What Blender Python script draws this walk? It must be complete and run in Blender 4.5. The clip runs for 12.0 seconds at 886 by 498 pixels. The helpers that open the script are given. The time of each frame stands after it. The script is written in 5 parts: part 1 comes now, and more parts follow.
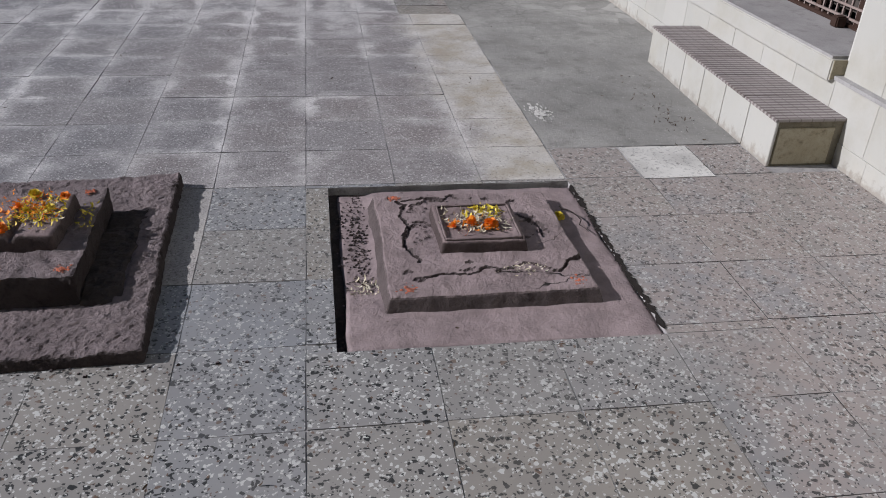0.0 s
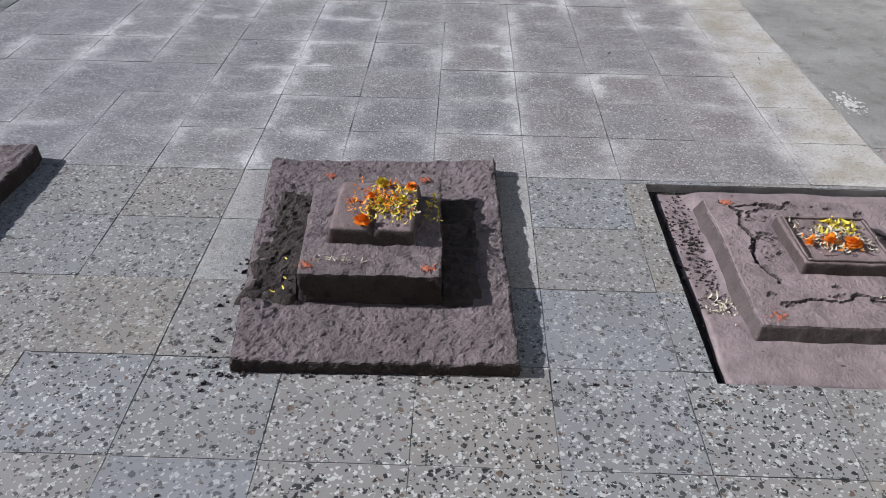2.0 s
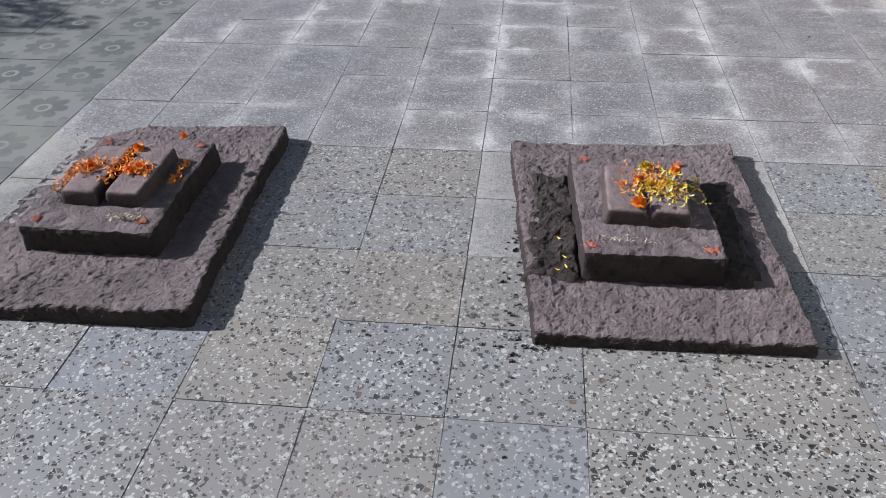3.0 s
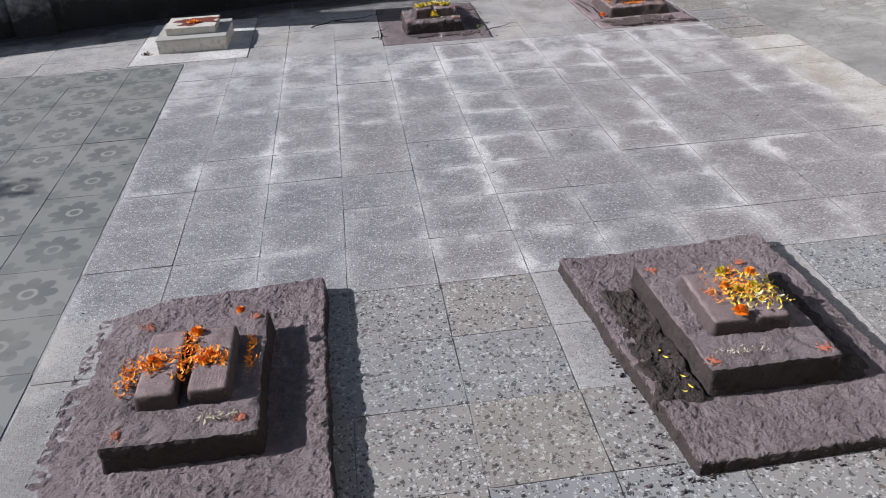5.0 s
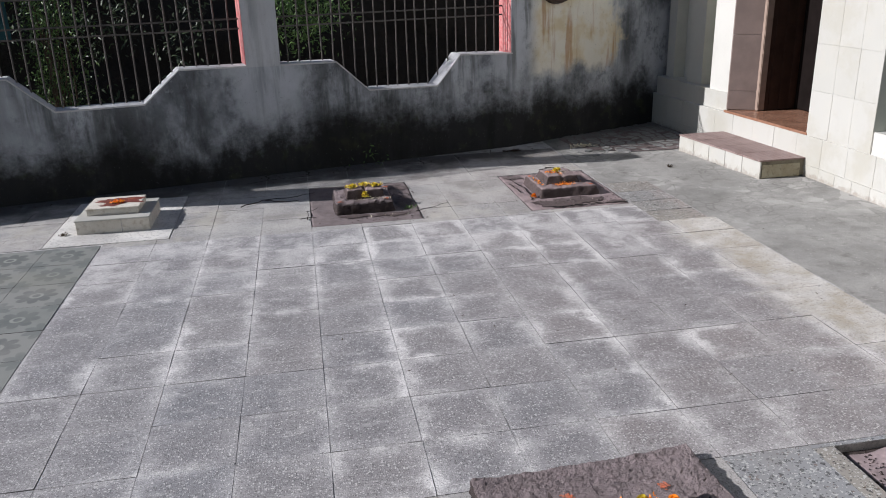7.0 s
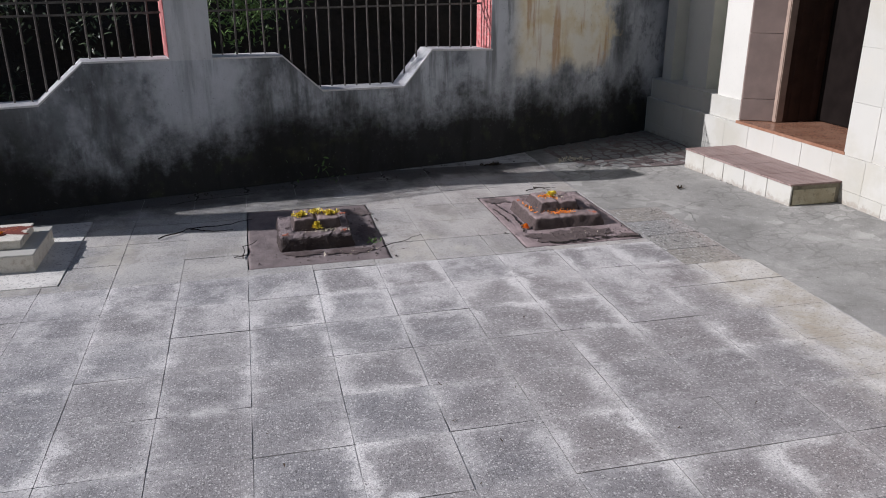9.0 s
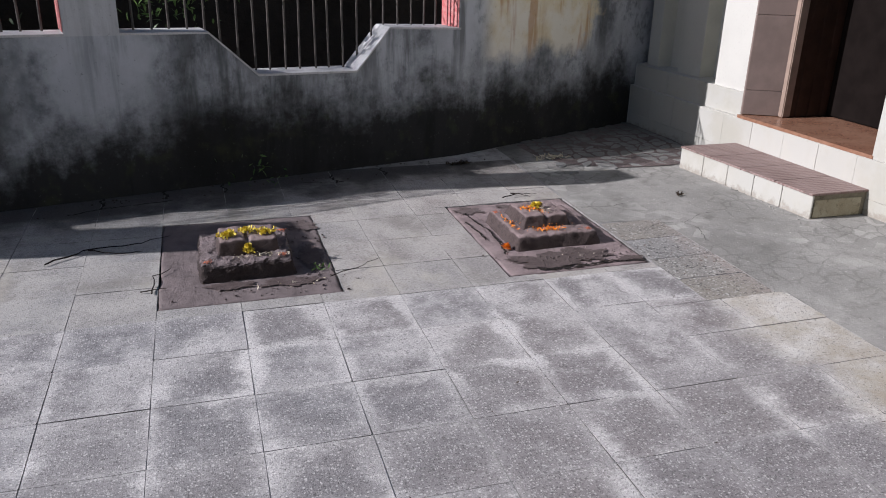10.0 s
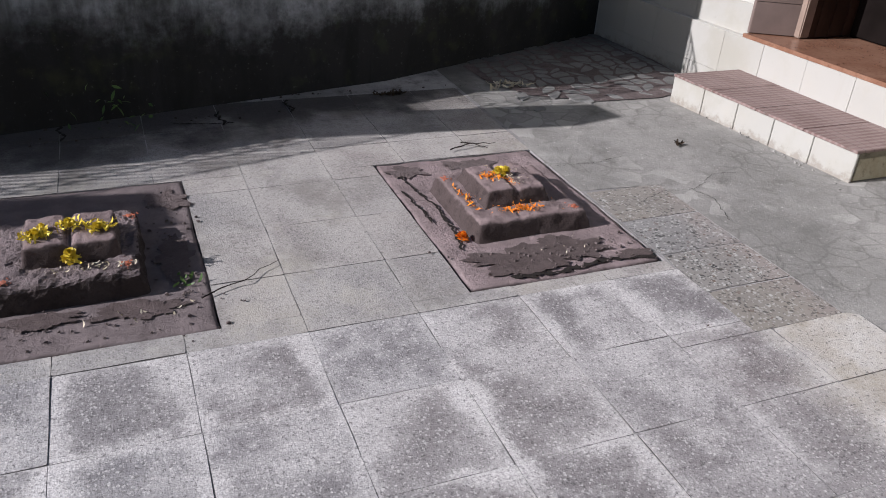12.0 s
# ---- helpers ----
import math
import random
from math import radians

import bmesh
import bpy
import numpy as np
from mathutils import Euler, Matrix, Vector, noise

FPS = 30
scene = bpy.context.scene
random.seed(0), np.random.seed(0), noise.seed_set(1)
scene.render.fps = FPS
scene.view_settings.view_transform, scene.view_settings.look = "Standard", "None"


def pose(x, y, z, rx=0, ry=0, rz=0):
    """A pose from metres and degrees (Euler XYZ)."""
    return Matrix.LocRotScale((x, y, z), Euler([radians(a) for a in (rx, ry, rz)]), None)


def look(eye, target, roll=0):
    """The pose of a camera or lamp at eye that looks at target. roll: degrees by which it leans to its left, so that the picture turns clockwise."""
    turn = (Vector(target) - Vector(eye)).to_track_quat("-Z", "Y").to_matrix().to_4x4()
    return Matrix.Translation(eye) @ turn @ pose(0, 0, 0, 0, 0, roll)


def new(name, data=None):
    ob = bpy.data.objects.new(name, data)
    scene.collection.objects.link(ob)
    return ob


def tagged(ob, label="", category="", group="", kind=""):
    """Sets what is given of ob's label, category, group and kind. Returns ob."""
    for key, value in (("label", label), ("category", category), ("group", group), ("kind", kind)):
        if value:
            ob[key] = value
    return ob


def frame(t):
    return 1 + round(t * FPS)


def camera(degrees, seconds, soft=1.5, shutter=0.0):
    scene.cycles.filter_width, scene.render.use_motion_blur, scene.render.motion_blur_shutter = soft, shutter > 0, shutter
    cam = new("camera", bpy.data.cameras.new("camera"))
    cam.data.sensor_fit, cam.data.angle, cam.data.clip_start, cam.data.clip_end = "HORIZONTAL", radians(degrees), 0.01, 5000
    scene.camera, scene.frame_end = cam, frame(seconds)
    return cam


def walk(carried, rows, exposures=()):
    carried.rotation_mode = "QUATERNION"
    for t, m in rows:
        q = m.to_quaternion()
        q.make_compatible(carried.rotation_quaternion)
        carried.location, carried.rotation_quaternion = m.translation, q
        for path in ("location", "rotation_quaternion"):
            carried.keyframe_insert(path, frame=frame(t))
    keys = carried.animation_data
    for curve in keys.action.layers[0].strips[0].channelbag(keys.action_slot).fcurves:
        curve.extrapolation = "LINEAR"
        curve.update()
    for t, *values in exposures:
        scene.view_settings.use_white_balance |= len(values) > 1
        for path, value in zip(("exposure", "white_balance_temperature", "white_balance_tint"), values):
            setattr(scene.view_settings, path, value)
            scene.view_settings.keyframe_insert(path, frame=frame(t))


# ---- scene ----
cam = camera(58.2, 12.0, 1.0)
PATH = [
    (0, (0.036, 0.018, 1.373), (0.331, 1.721, 0.367), 2.7),
    (0.5, (-0.074, 0.048, 1.404), (0.209, 1.748, 0.388), 2.9),
    (1, (-0.198, 0.083, 1.408), (-0.049, 1.786, 0.371), 1.0),
    (1.5, (-0.377, 0.167, 1.41), (-0.375, 1.846, 0.323), 1.0),
    (2, (-0.633, 0.272, 1.446), (-0.663, 1.922, 0.315), 1.1),
    (2.5, (-0.926, 0.228, 1.455), (-0.997, 1.866, 0.309), 1.5),
    (3, (-1.254, 0.149, 1.496), (-1.451, 1.76, 0.328), -1.2),
    (3.2, (-1.41, 0.167, 1.506), (-1.632, 1.763, 0.322), -1.4),
    (4.8, (-2.034, 0.292, 1.596), (-1.987, 1.952, 0.482), -4.8),
    (5, (-2.02, 0.345, 1.654), (-1.841, 2.056, 0.634), -3.0),
    (5.3, (-1.958, 0.403, 1.698), (-1.704, 2.204, 0.865), -2.8),
    (5.4, (-1.919, 0.442, 1.726), (-1.666, 2.259, 0.928), -2.9),
    (5.5, (-1.927, 0.439, 1.726), (-1.66, 2.265, 0.956), -2.7),
    (6, (-1.839, 0.572, 1.735), (-1.555, 2.409, 0.998), -2.4),
    (6.5, (-1.779, 0.595, 1.725), (-1.477, 2.444, 1.025), -2.1),
    (7, (-1.77, 0.601, 1.712), (-1.452, 2.459, 1.044), -1.7),
    (7.2, (-1.76, 0.613, 1.707), (-1.439, 2.474, 1.049), -1.5),
    (8.8, (-1.747, 1.686, 1.654), (-1.297, 3.505, 0.956), -0.0),
    (9, (-1.679, 1.829, 1.622), (-1.242, 3.655, 0.932), -0.1),
    (9.5, (-1.633, 2.323, 1.569), (-1.121, 4.114, 0.841), 0.8),
    (10, (-1.522, 2.773, 1.532), (-0.969, 4.546, 0.792), 1.3),
    (10.5, (-1.456, 3.201, 1.491), (-0.88, 4.963, 0.74), 1.6),
    (11, (-1.394, 3.575, 1.467), (-0.776, 5.296, 0.657), 2.3),
    (11.5, (-1.191, 3.895, 1.43), (-0.504, 5.55, 0.542), 3.6),
    (12, (-1.152, 4.031, 1.403), (-0.452, 5.627, 0.423), 3.9),
]
walk(cam, [(t, look(eye, target, roll)) for t, eye, target, roll in PATH],
     [(0.0, -0.20, 5880, 14.5), (1.0, -0.04, 5820, 13), (2.5, 0.30, 5800, 12), (5.0, 0.42, 5900, 14), (7.0, 0.32, 5980, 13.5), (9.5, 0.20, 5960, 15.8), (12.0, 0.20, 6020, 16.8)])

# ---- world, sun ----
SUN_AZ, SUN_EL = 173.4, 29.0      # where the sun stands, degrees from +x and above the horizon
world = bpy.data.worlds.new("world")
scene.world = world
world.use_nodes = True
sky = world.node_tree.nodes.new("ShaderNodeTexSky")
sky.sky_type, sky.sun_disc = "NISHITA", False
sky.sun_elevation, sky.sun_rotation = radians(SUN_EL), radians(90 - SUN_AZ)
world.node_tree.links.new(sky.outputs[0], world.node_tree.nodes["Background"].inputs[0])
world.node_tree.nodes["Background"].inputs[1].default_value = 0.05
sun = new("sun", bpy.data.lights.new("sun", "SUN"))
sun.data.energy, sun.data.angle, sun.data.color = 5.0, radians(0.5), (1.0, 0.95, 0.90)
_s = Vector((math.cos(radians(SUN_EL)) * math.cos(radians(SUN_AZ)), math.cos(radians(SUN_EL)) * math.sin(radians(SUN_AZ)), math.sin(radians(SUN_EL))))
sun.matrix_world = look(_s * 30, (0, 0, 0))


# ---- materials ----
class Nodes:
    """Short hand for a node material."""

    def __init__(self, name, rough=0.8, metal=0.0, spec=0.3):
        self.m = bpy.data.materials.new(name)
        self.m.use_nodes = True
        self.t = self.m.node_tree
        self.b = self.t.nodes["Principled BSDF"]
        self.b.inputs["Roughness"].default_value = rough
        self.b.inputs["Metallic"].default_value = metal
        self.b.inputs["Specular IOR Level"].default_value = spec

    def put(self, sock, v):
        if isinstance(v, bpy.types.NodeSocket):
            self.t.links.new(v, sock)
        elif v is not None:
            if sock.type == "RGBA" and len(v) == 3:
                v = (*v, 1)
            sock.default_value = v

    def node(self, kind, **ins):
        n = self.t.nodes.new("ShaderNode" + kind)
        for k, v in ins.items():
            self.put(n.inputs[int(k[1:])] if k[0] == "i" and k[1:].isdigit() else n.inputs[k.replace("_", " ")], v)
        return n

    def pos(self):
        return self.node("NewGeometry").outputs["Position"]

    def obj(self):
        return self.node("TexCoord").outputs["Object"]

    def rnd(self):
        return self.node("ObjectInfo").outputs["Random"]

    def isl(self):
        return self.node("NewGeometry").outputs["Random Per Island"]

    def noise(self, scale, detail=4.0, rough=0.55, vec=None, dist=0.0):
        return self.node("TexNoise", Vector=vec or self.pos(), Scale=scale, Detail=detail, Roughness=rough, Distortion=dist).outputs["Fac"]

    def vor(self, scale, feature="F1", vec=None, out="Distance", rand=1.0):
        n = self.node("TexVoronoi", Vector=vec or self.pos(), Scale=scale, Randomness=rand)
        n.feature = feature
        return n.outputs[out]

    def math(self, op, a, b=0.0, c=0.0):
        n = self.node("Math", i0=a, i1=b, i2=c)
        n.operation = op
        return n.outputs[0]

    def rng(self, v, a, b, c=0.0, d=1.0):
        n = self.node("MapRange", i0=v, i1=a, i2=b, i3=c, i4=d)
        n.interpolation_type = "SMOOTHSTEP"
        return n.outputs[0]

    def mix(self, f, a, b, mode="MIX"):
        n = self.t.nodes.new("ShaderNodeMix")
        n.data_type, n.blend_type = "RGBA", mode
        self.put(n.inputs[0], f)
        self.put(n.inputs[6], a)
        self.put(n.inputs[7], b)
        return n.outputs[2]

    def sep(self, v):
        return self.node("SeparateXYZ", i0=v).outputs

    def comb(self, x, y, z=0.0):
        return self.node("CombineXYZ", i0=x, i1=y, i2=z).outputs[0]

    def scaled(self, sx, sy, sz, vec=None):
        n = self.node("Mapping", Vector=vec or self.pos(), Scale=(sx, sy, sz))
        return n.outputs[0]

    def vec(self, op, a, v):
        n = self.node("VectorMath", i0=a, i1=v)
        n.operation = op
        return n.outputs[0]

    def flat(self, v):
        return self.vec("MULTIPLY", v, (1, 1, 0))

    def warp(self, v, scale, amount):
        n = self.node("TexNoise", Vector=v, Scale=scale, Detail=3.0).outputs["Color"]
        return self.vec("ADD", v, self.vec("MULTIPLY", self.vec("SUBTRACT", n, (0.5, 0.5, 0.5)), (amount, amount, amount)))

    def done(self, colour, bump=None, strength=0.3, dist=0.004, rough=None):
        self.put(self.b.inputs["Base Color"], colour)
        if rough is not None:
            self.put(self.b.inputs["Roughness"], rough)
        if bump is not None:
            n = self.node("Bump", Strength=strength, Distance=dist, Height=bump)
            self.put(self.b.inputs["Normal"], n.outputs[0])
        return self.m


def grey(v, warm=0.0):
    return (v * (1 + warm), v, v * (1 - warm))


def m_terrazzo(name, lo, hi, worn):
    """Cement tile with dark and pale marble chips; worn: how far the chips are dulled by dust and lime."""
    k = Nodes(name, 0.55, 0, 0.35)
    p = k.pos()
    flat = k.flat(k.warp(p, 60.0, 0.012))
    base = k.mix(k.rnd(), lo, hi)
    base = k.mix(k.rng(k.noise(3.2, 5), 0.35, 0.7), base, k.mix(0.5, base, grey(0.2, 0.05)))
    px, py, pz = k.sep(p)
    smear = k.rng(k.math("ADD", px, k.math("MULTIPLY", k.math("SUBTRACT", k.noise(2.4, 6, 0.68), 0.5), 1.6)), 0.75, 1.25, 0, 0.9)
    smear = k.math("MULTIPLY", smear, k.rng(k.noise(7, 6, 0.7), 0.36, 0.58, 0.35, 1.0))
    smear = k.math("MULTIPLY", smear, 0.0 if worn > 0.5 else 1.0)
    base = k.mix(smear, base, (0.315, 0.272, 0.248))
    out = base
    keep = k.rng(k.noise(0.9, 4, 0.6), 0.30, 0.52, 0.75, 1.0)
    keep = k.math("MULTIPLY", keep, k.rng(k.math("ADD", py, k.math("MULTIPLY", k.math("SUBTRACT", k.noise(2.0, 5, 0.6), 0.5), 0.9)), 2.25, 1.55, 0.82, 1.0))
    keep = k.math("MAXIMUM", keep, k.rng(py, 4.0, 5.0, 0.0, 0.85))
    keep = k.math("MULTIPLY", keep, k.rng(k.math("FRACT", k.math("MULTIPLY", k.rnd(), 5.7)), 0.0, 0.6, 0.75, 1.0))
    for scale, cut, white in ((66.0, 0.875, 0.74), (98.0, 0.825, 0.52), (155.0, 0.80, 0.40)):
        d = k.vor(scale, "DISTANCE_TO_EDGE", flat)
        c = k.node("SeparateColor", i0=k.vor(scale, "F1", flat, "Color")).outputs
        chip = k.math("MULTIPLY", k.rng(d, 0.07, 0.10), k.rng(c[0], cut, cut + 0.01))
        tone = k.mix(k.rng(c[1], white, white + 0.02), (0.018, 0.02, 0.02), (0.54, 0.54, 0.51))
        tone = k.mix(k.rng(c[2], 0.94, 0.95), tone, (0.13, 0.085, 0.06))
        out = k.mix(k.math("MULTIPLY", k.math("MULTIPLY", chip, keep), 1.0 - worn), out, tone)
    dust_lit_top = k.rng(k.noise(1.3, 6, 0.62), 0.46, 0.72, 0.0, 0.38)
    out = k.mix(dust_lit_top, out, (0.30, 0.285, 0.27))
    out = k.mix(k.math("MULTIPLY", smear, 0.13), out, (0.31, 0.272, 0.25))
    pit = k.vor(160.0, "F1")
    return k.done(out, k.math("ADD", k.noise(240, 3), k.math("MULTIPLY", pit, 0.4)), 0.15, 0.0015, k.rng(k.noise(9, 3), 0.3, 0.7, 0.45, 0.75))


def m_bleached(name, dark, pale, strong=1.0, damp_shade=0.0):
    """Worn grey terrazzo tile, gritty, with lime bloom that spreads from the joints in streaks, creamier towards the apron."""
    k = Nodes(name, 0.75, 0, 0.2)
    p = k.pos()
    x, y, z = k.sep(p)
    fx = k.math("ABSOLUTE", k.math("SUBTRACT", k.math("FRACT", k.math("DIVIDE", k.math("ADD", x, 71.775), 0.35)), 0.5))
    fy = k.math("ABSOLUTE", k.math("SUBTRACT", k.math("FRACT", k.math("DIVIDE", k.math("ADD", y, 65.73), 0.343)), 0.5))
    edge = k.math("MAXIMUM", fx, k.math("MULTIPLY", fy, 0.84))
    edge = k.math("ADD", edge, k.math("MULTIPLY", k.math("SUBTRACT", k.noise(5.5, 7, 0.72), 0.5), 0.85))
    own = k.math("MULTIPLY", k.math("SUBTRACT", k.rnd(), 0.5), 0.20)
    wide = k.rng(edge, 0.16, 0.68)
    crust = k.rng(k.math("ADD", edge, own), 0.33, 0.56, 0.0, 0.85)
    bloom = k.math("MAXIMUM", k.math("MULTIPLY", wide, 0.78), crust)
    streak = k.rng(k.math("ABSOLUTE", k.math("SUBTRACT", k.math("FRACT", k.math("DIVIDE", k.math("ADD", x, 107.98), 1.05)), 0.5)), 0.36, 0.08)
    far = k.rng(k.math("ADD", y, k.math("MULTIPLY", k.math("SUBTRACT", k.noise(1.5, 3), 0.5), 1.6)), 4.7, 5.6)
    near = k.math("MAXIMUM", k.math("MULTIPLY", streak, k.rng(k.noise(1.6, 4, 0.6), 0.36, 0.58)), k.math("MULTIPLY", k.math("MULTIPLY", far, 0.8), k.rng(x, -2.6, -1.2, 0.3, 1.0)))
    loose = k.rng(k.noise(1.25, 4, 0.55), 0.43, 0.63)
    patch = k.math("MAXIMUM", near, k.math("MULTIPLY", loose, 0.95))
    bloom = k.math("MULTIPLY", bloom, k.math("ADD", k.math("MULTIPLY", patch, 0.86), 0.20))
    bloom = k.math("MAXIMUM", bloom, k.math("MULTIPLY", k.math("MULTIPLY", far, 0.62), k.rng(k.noise(2.8, 6, 0.65), 0.40, 0.62)))
    bloom = k.math("MULTIPLY", bloom, k.rng(k.noise(130, 4, 0.8), 0.36, 0.60, 0.38, strong))
    hue = k.math("FRACT", k.math("MULTIPLY", k.rnd(), 7.31))
    base = k.mix(hue, tuple(v * w for v, w in zip(dark, (0.94, 0.97, 1.01))), tuple(v * w for v, w in zip(dark, (1.12, 1.10, 1.09))))
    base = k.mix(k.rng(k.math("ADD", x, k.math("MULTIPLY", k.math("SUBTRACT", k.noise(0.9, 4, 0.6), 0.5), 3.0)), -2.2, 0.6), k.mix(1.0, base, (0.98, 1.0, 1.03), "MULTIPLY"), k.mix(1.0, base, (1.05, 0.99, 0.98), "MULTIPLY"))
    base = k.mix(k.rng(k.noise(2.3, 6, 0.65), 0.3, 0.75, 0, 0.6), base, tuple(v * 1.4 for v in dark))
    q = k.flat(k.warp(p, 90.0, 0.008))
    for scale, cut_, tone, amount in ((95.0, 0.70, tuple(v * 1.05 for v in pale), 0.42), (150.0, 0.64, pale, 0.36), (120.0, 0.62, tuple(v * 0.32 for v in dark), 0.6)):
        d = k.vor(scale, "F1", q)
        c = k.node("SeparateColor", i0=k.vor(scale, "F1", q, "Color")).outputs
        chip = k.math("MULTIPLY", k.rng(d, 0.42, 0.34), k.rng(c[0], cut_, cut_ + 0.02))
        base = k.mix(k.math("MULTIPLY", chip, amount), base, tone)
    base = k.mix(k.rng(k.noise(85, 4, 0.8), 0.50, 0.64, 0, 0.55), base, tuple(v * 0.5 for v in dark))
    base = k.mix(k.rng(k.noise(6.5, 6, 0.7, k.scaled(1, 2.2, 1)), 0.52, 0.70, 0, 0.45), base, tuple(0.62 * v for v in pale))
    out = k.mix(bloom, base, pale)
    cream = k.rng(k.math("ADD", x, k.math("MULTIPLY", k.math("SUBTRACT", k.noise(2.2, 5, 0.65), 0.5), 0.7)), 0.52, 0.80)
    cream = k.math("MULTIPLY", cream, k.rng(y, 6.3, 5.7))
    warm = k.mix(k.rng(k.noise(4.5, 5, 0.65), 0.4, 0.66), (0.70, 0.68, 0.62), (0.50, 0.45, 0.36))
    out = k.mix(k.math("MULTIPLY", cream, 0.58), out, warm)
    blot = k.math("MULTIPLY", cream, k.rng(k.noise(3.1, 6, 0.68), 0.47, 0.64, 0, 0.65))
    out = k.mix(blot, out, (0.36, 0.315, 0.24))
    out = k.mix(k.rng(k.noise(75, 5, 0.75), 0.555, 0.625, 0, 0.7), out, tuple(v * 0.5 for v in dark))
    grime = k.rng(k.noise(0.8, 5, 0.6), 0.58, 0.8, 0, 0.4)
    out = k.mix(grime, out, tuple(v * 0.75 for v in dark))
    if damp_shade:
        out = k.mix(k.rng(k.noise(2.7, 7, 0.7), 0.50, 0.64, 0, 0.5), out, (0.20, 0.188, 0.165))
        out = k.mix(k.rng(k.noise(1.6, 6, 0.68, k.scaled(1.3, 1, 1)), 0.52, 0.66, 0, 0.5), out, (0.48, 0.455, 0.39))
        # Damp grime and the wall's shade, both painted along its foot.
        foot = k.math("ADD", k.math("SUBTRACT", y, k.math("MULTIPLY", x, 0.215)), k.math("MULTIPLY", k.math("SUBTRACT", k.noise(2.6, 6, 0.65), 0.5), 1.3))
        out = k.mix(k.rng(foot, 7.45, 8.0, 0, damp_shade), out, (0.05, 0.047, 0.045))
    pit = k.vor(190.0, "F1")
    return k.done(out, k.math("ADD", k.noise(150, 4, 0.75), k.math("MULTIPLY", pit, 0.6)), 0.5, 0.003)


def m_flower():
    """Old encaustic tile: a petalled flower with a ring, nearly worn away."""
    k = Nodes("patterned_tile", 0.6, 0, 0.3)
    x, y, z = k.sep(k.obj())
    wx = k.math("ADD", x, k.math("MULTIPLY", k.math("SUBTRACT", k.noise(30, 2), 0.5), 0.012))
    r = k.math("SQRT", k.math("ADD", k.math("MULTIPLY", wx, wx), k.math("MULTIPLY", y, y)))
    a = k.math("ARCTAN2", y, wx)
    lobe = k.math("ABSOLUTE", k.math("COSINE", k.math("MULTIPLY", a, 4.0)))
    edge = k.math("ADD", k.math("MULTIPLY", k.math("POWER", lobe, 0.7), 0.045), 0.072)
    petal = k.rng(k.math("SUBTRACT", r, edge), 0.006, -0.006)
    heart = k.rng(r, 0.042, 0.036)
    core = k.rng(r, 0.026, 0.02)
    ax = k.math("SUBTRACT", 0.175, k.math("ABSOLUTE", x))
    ay = k.math("SUBTRACT", 0.1715, k.math("ABSOLUTE", y))
    rc = k.math("SQRT", k.math("ADD", k.math("MULTIPLY", ax, ax), k.math("MULTIPLY", ay, ay)))
    ac = k.math("ABSOLUTE", k.math("SINE", k.math("MULTIPLY", k.math("ARCTAN2", ay, ax), 4.0)))
    corner = k.rng(k.math("SUBTRACT", rc, k.math("ADD", 0.062, k.math("MULTIPLY", ac, 0.042))), 0.006, -0.006)
    lite, dark = (0.235, 0.243, 0.225), (0.105, 0.115, 0.112)
    c = k.mix(petal, lite, dark)
    c = k.mix(heart, c, (0.3, 0.31, 0.28))
    c = k.mix(core, c, dark)
    c = k.mix(corner, c, (0.145, 0.158, 0.15))
    wear = k.rng(k.noise(4.0, 6, 0.65), 0.38, 0.68, 0.22, 0.72)
    c = k.mix(wear, c, k.mix(k.rnd(), (0.18, 0.19, 0.175), (0.25, 0.245, 0.225)))
    c = k.mix(k.rng(k.noise(1.2, 4), 0.5, 0.75, 0, 0.6), c, (0.24, 0.235, 0.19))
    return k.done(c, k.noise(150, 4, 0.7), 0.2, 0.002)


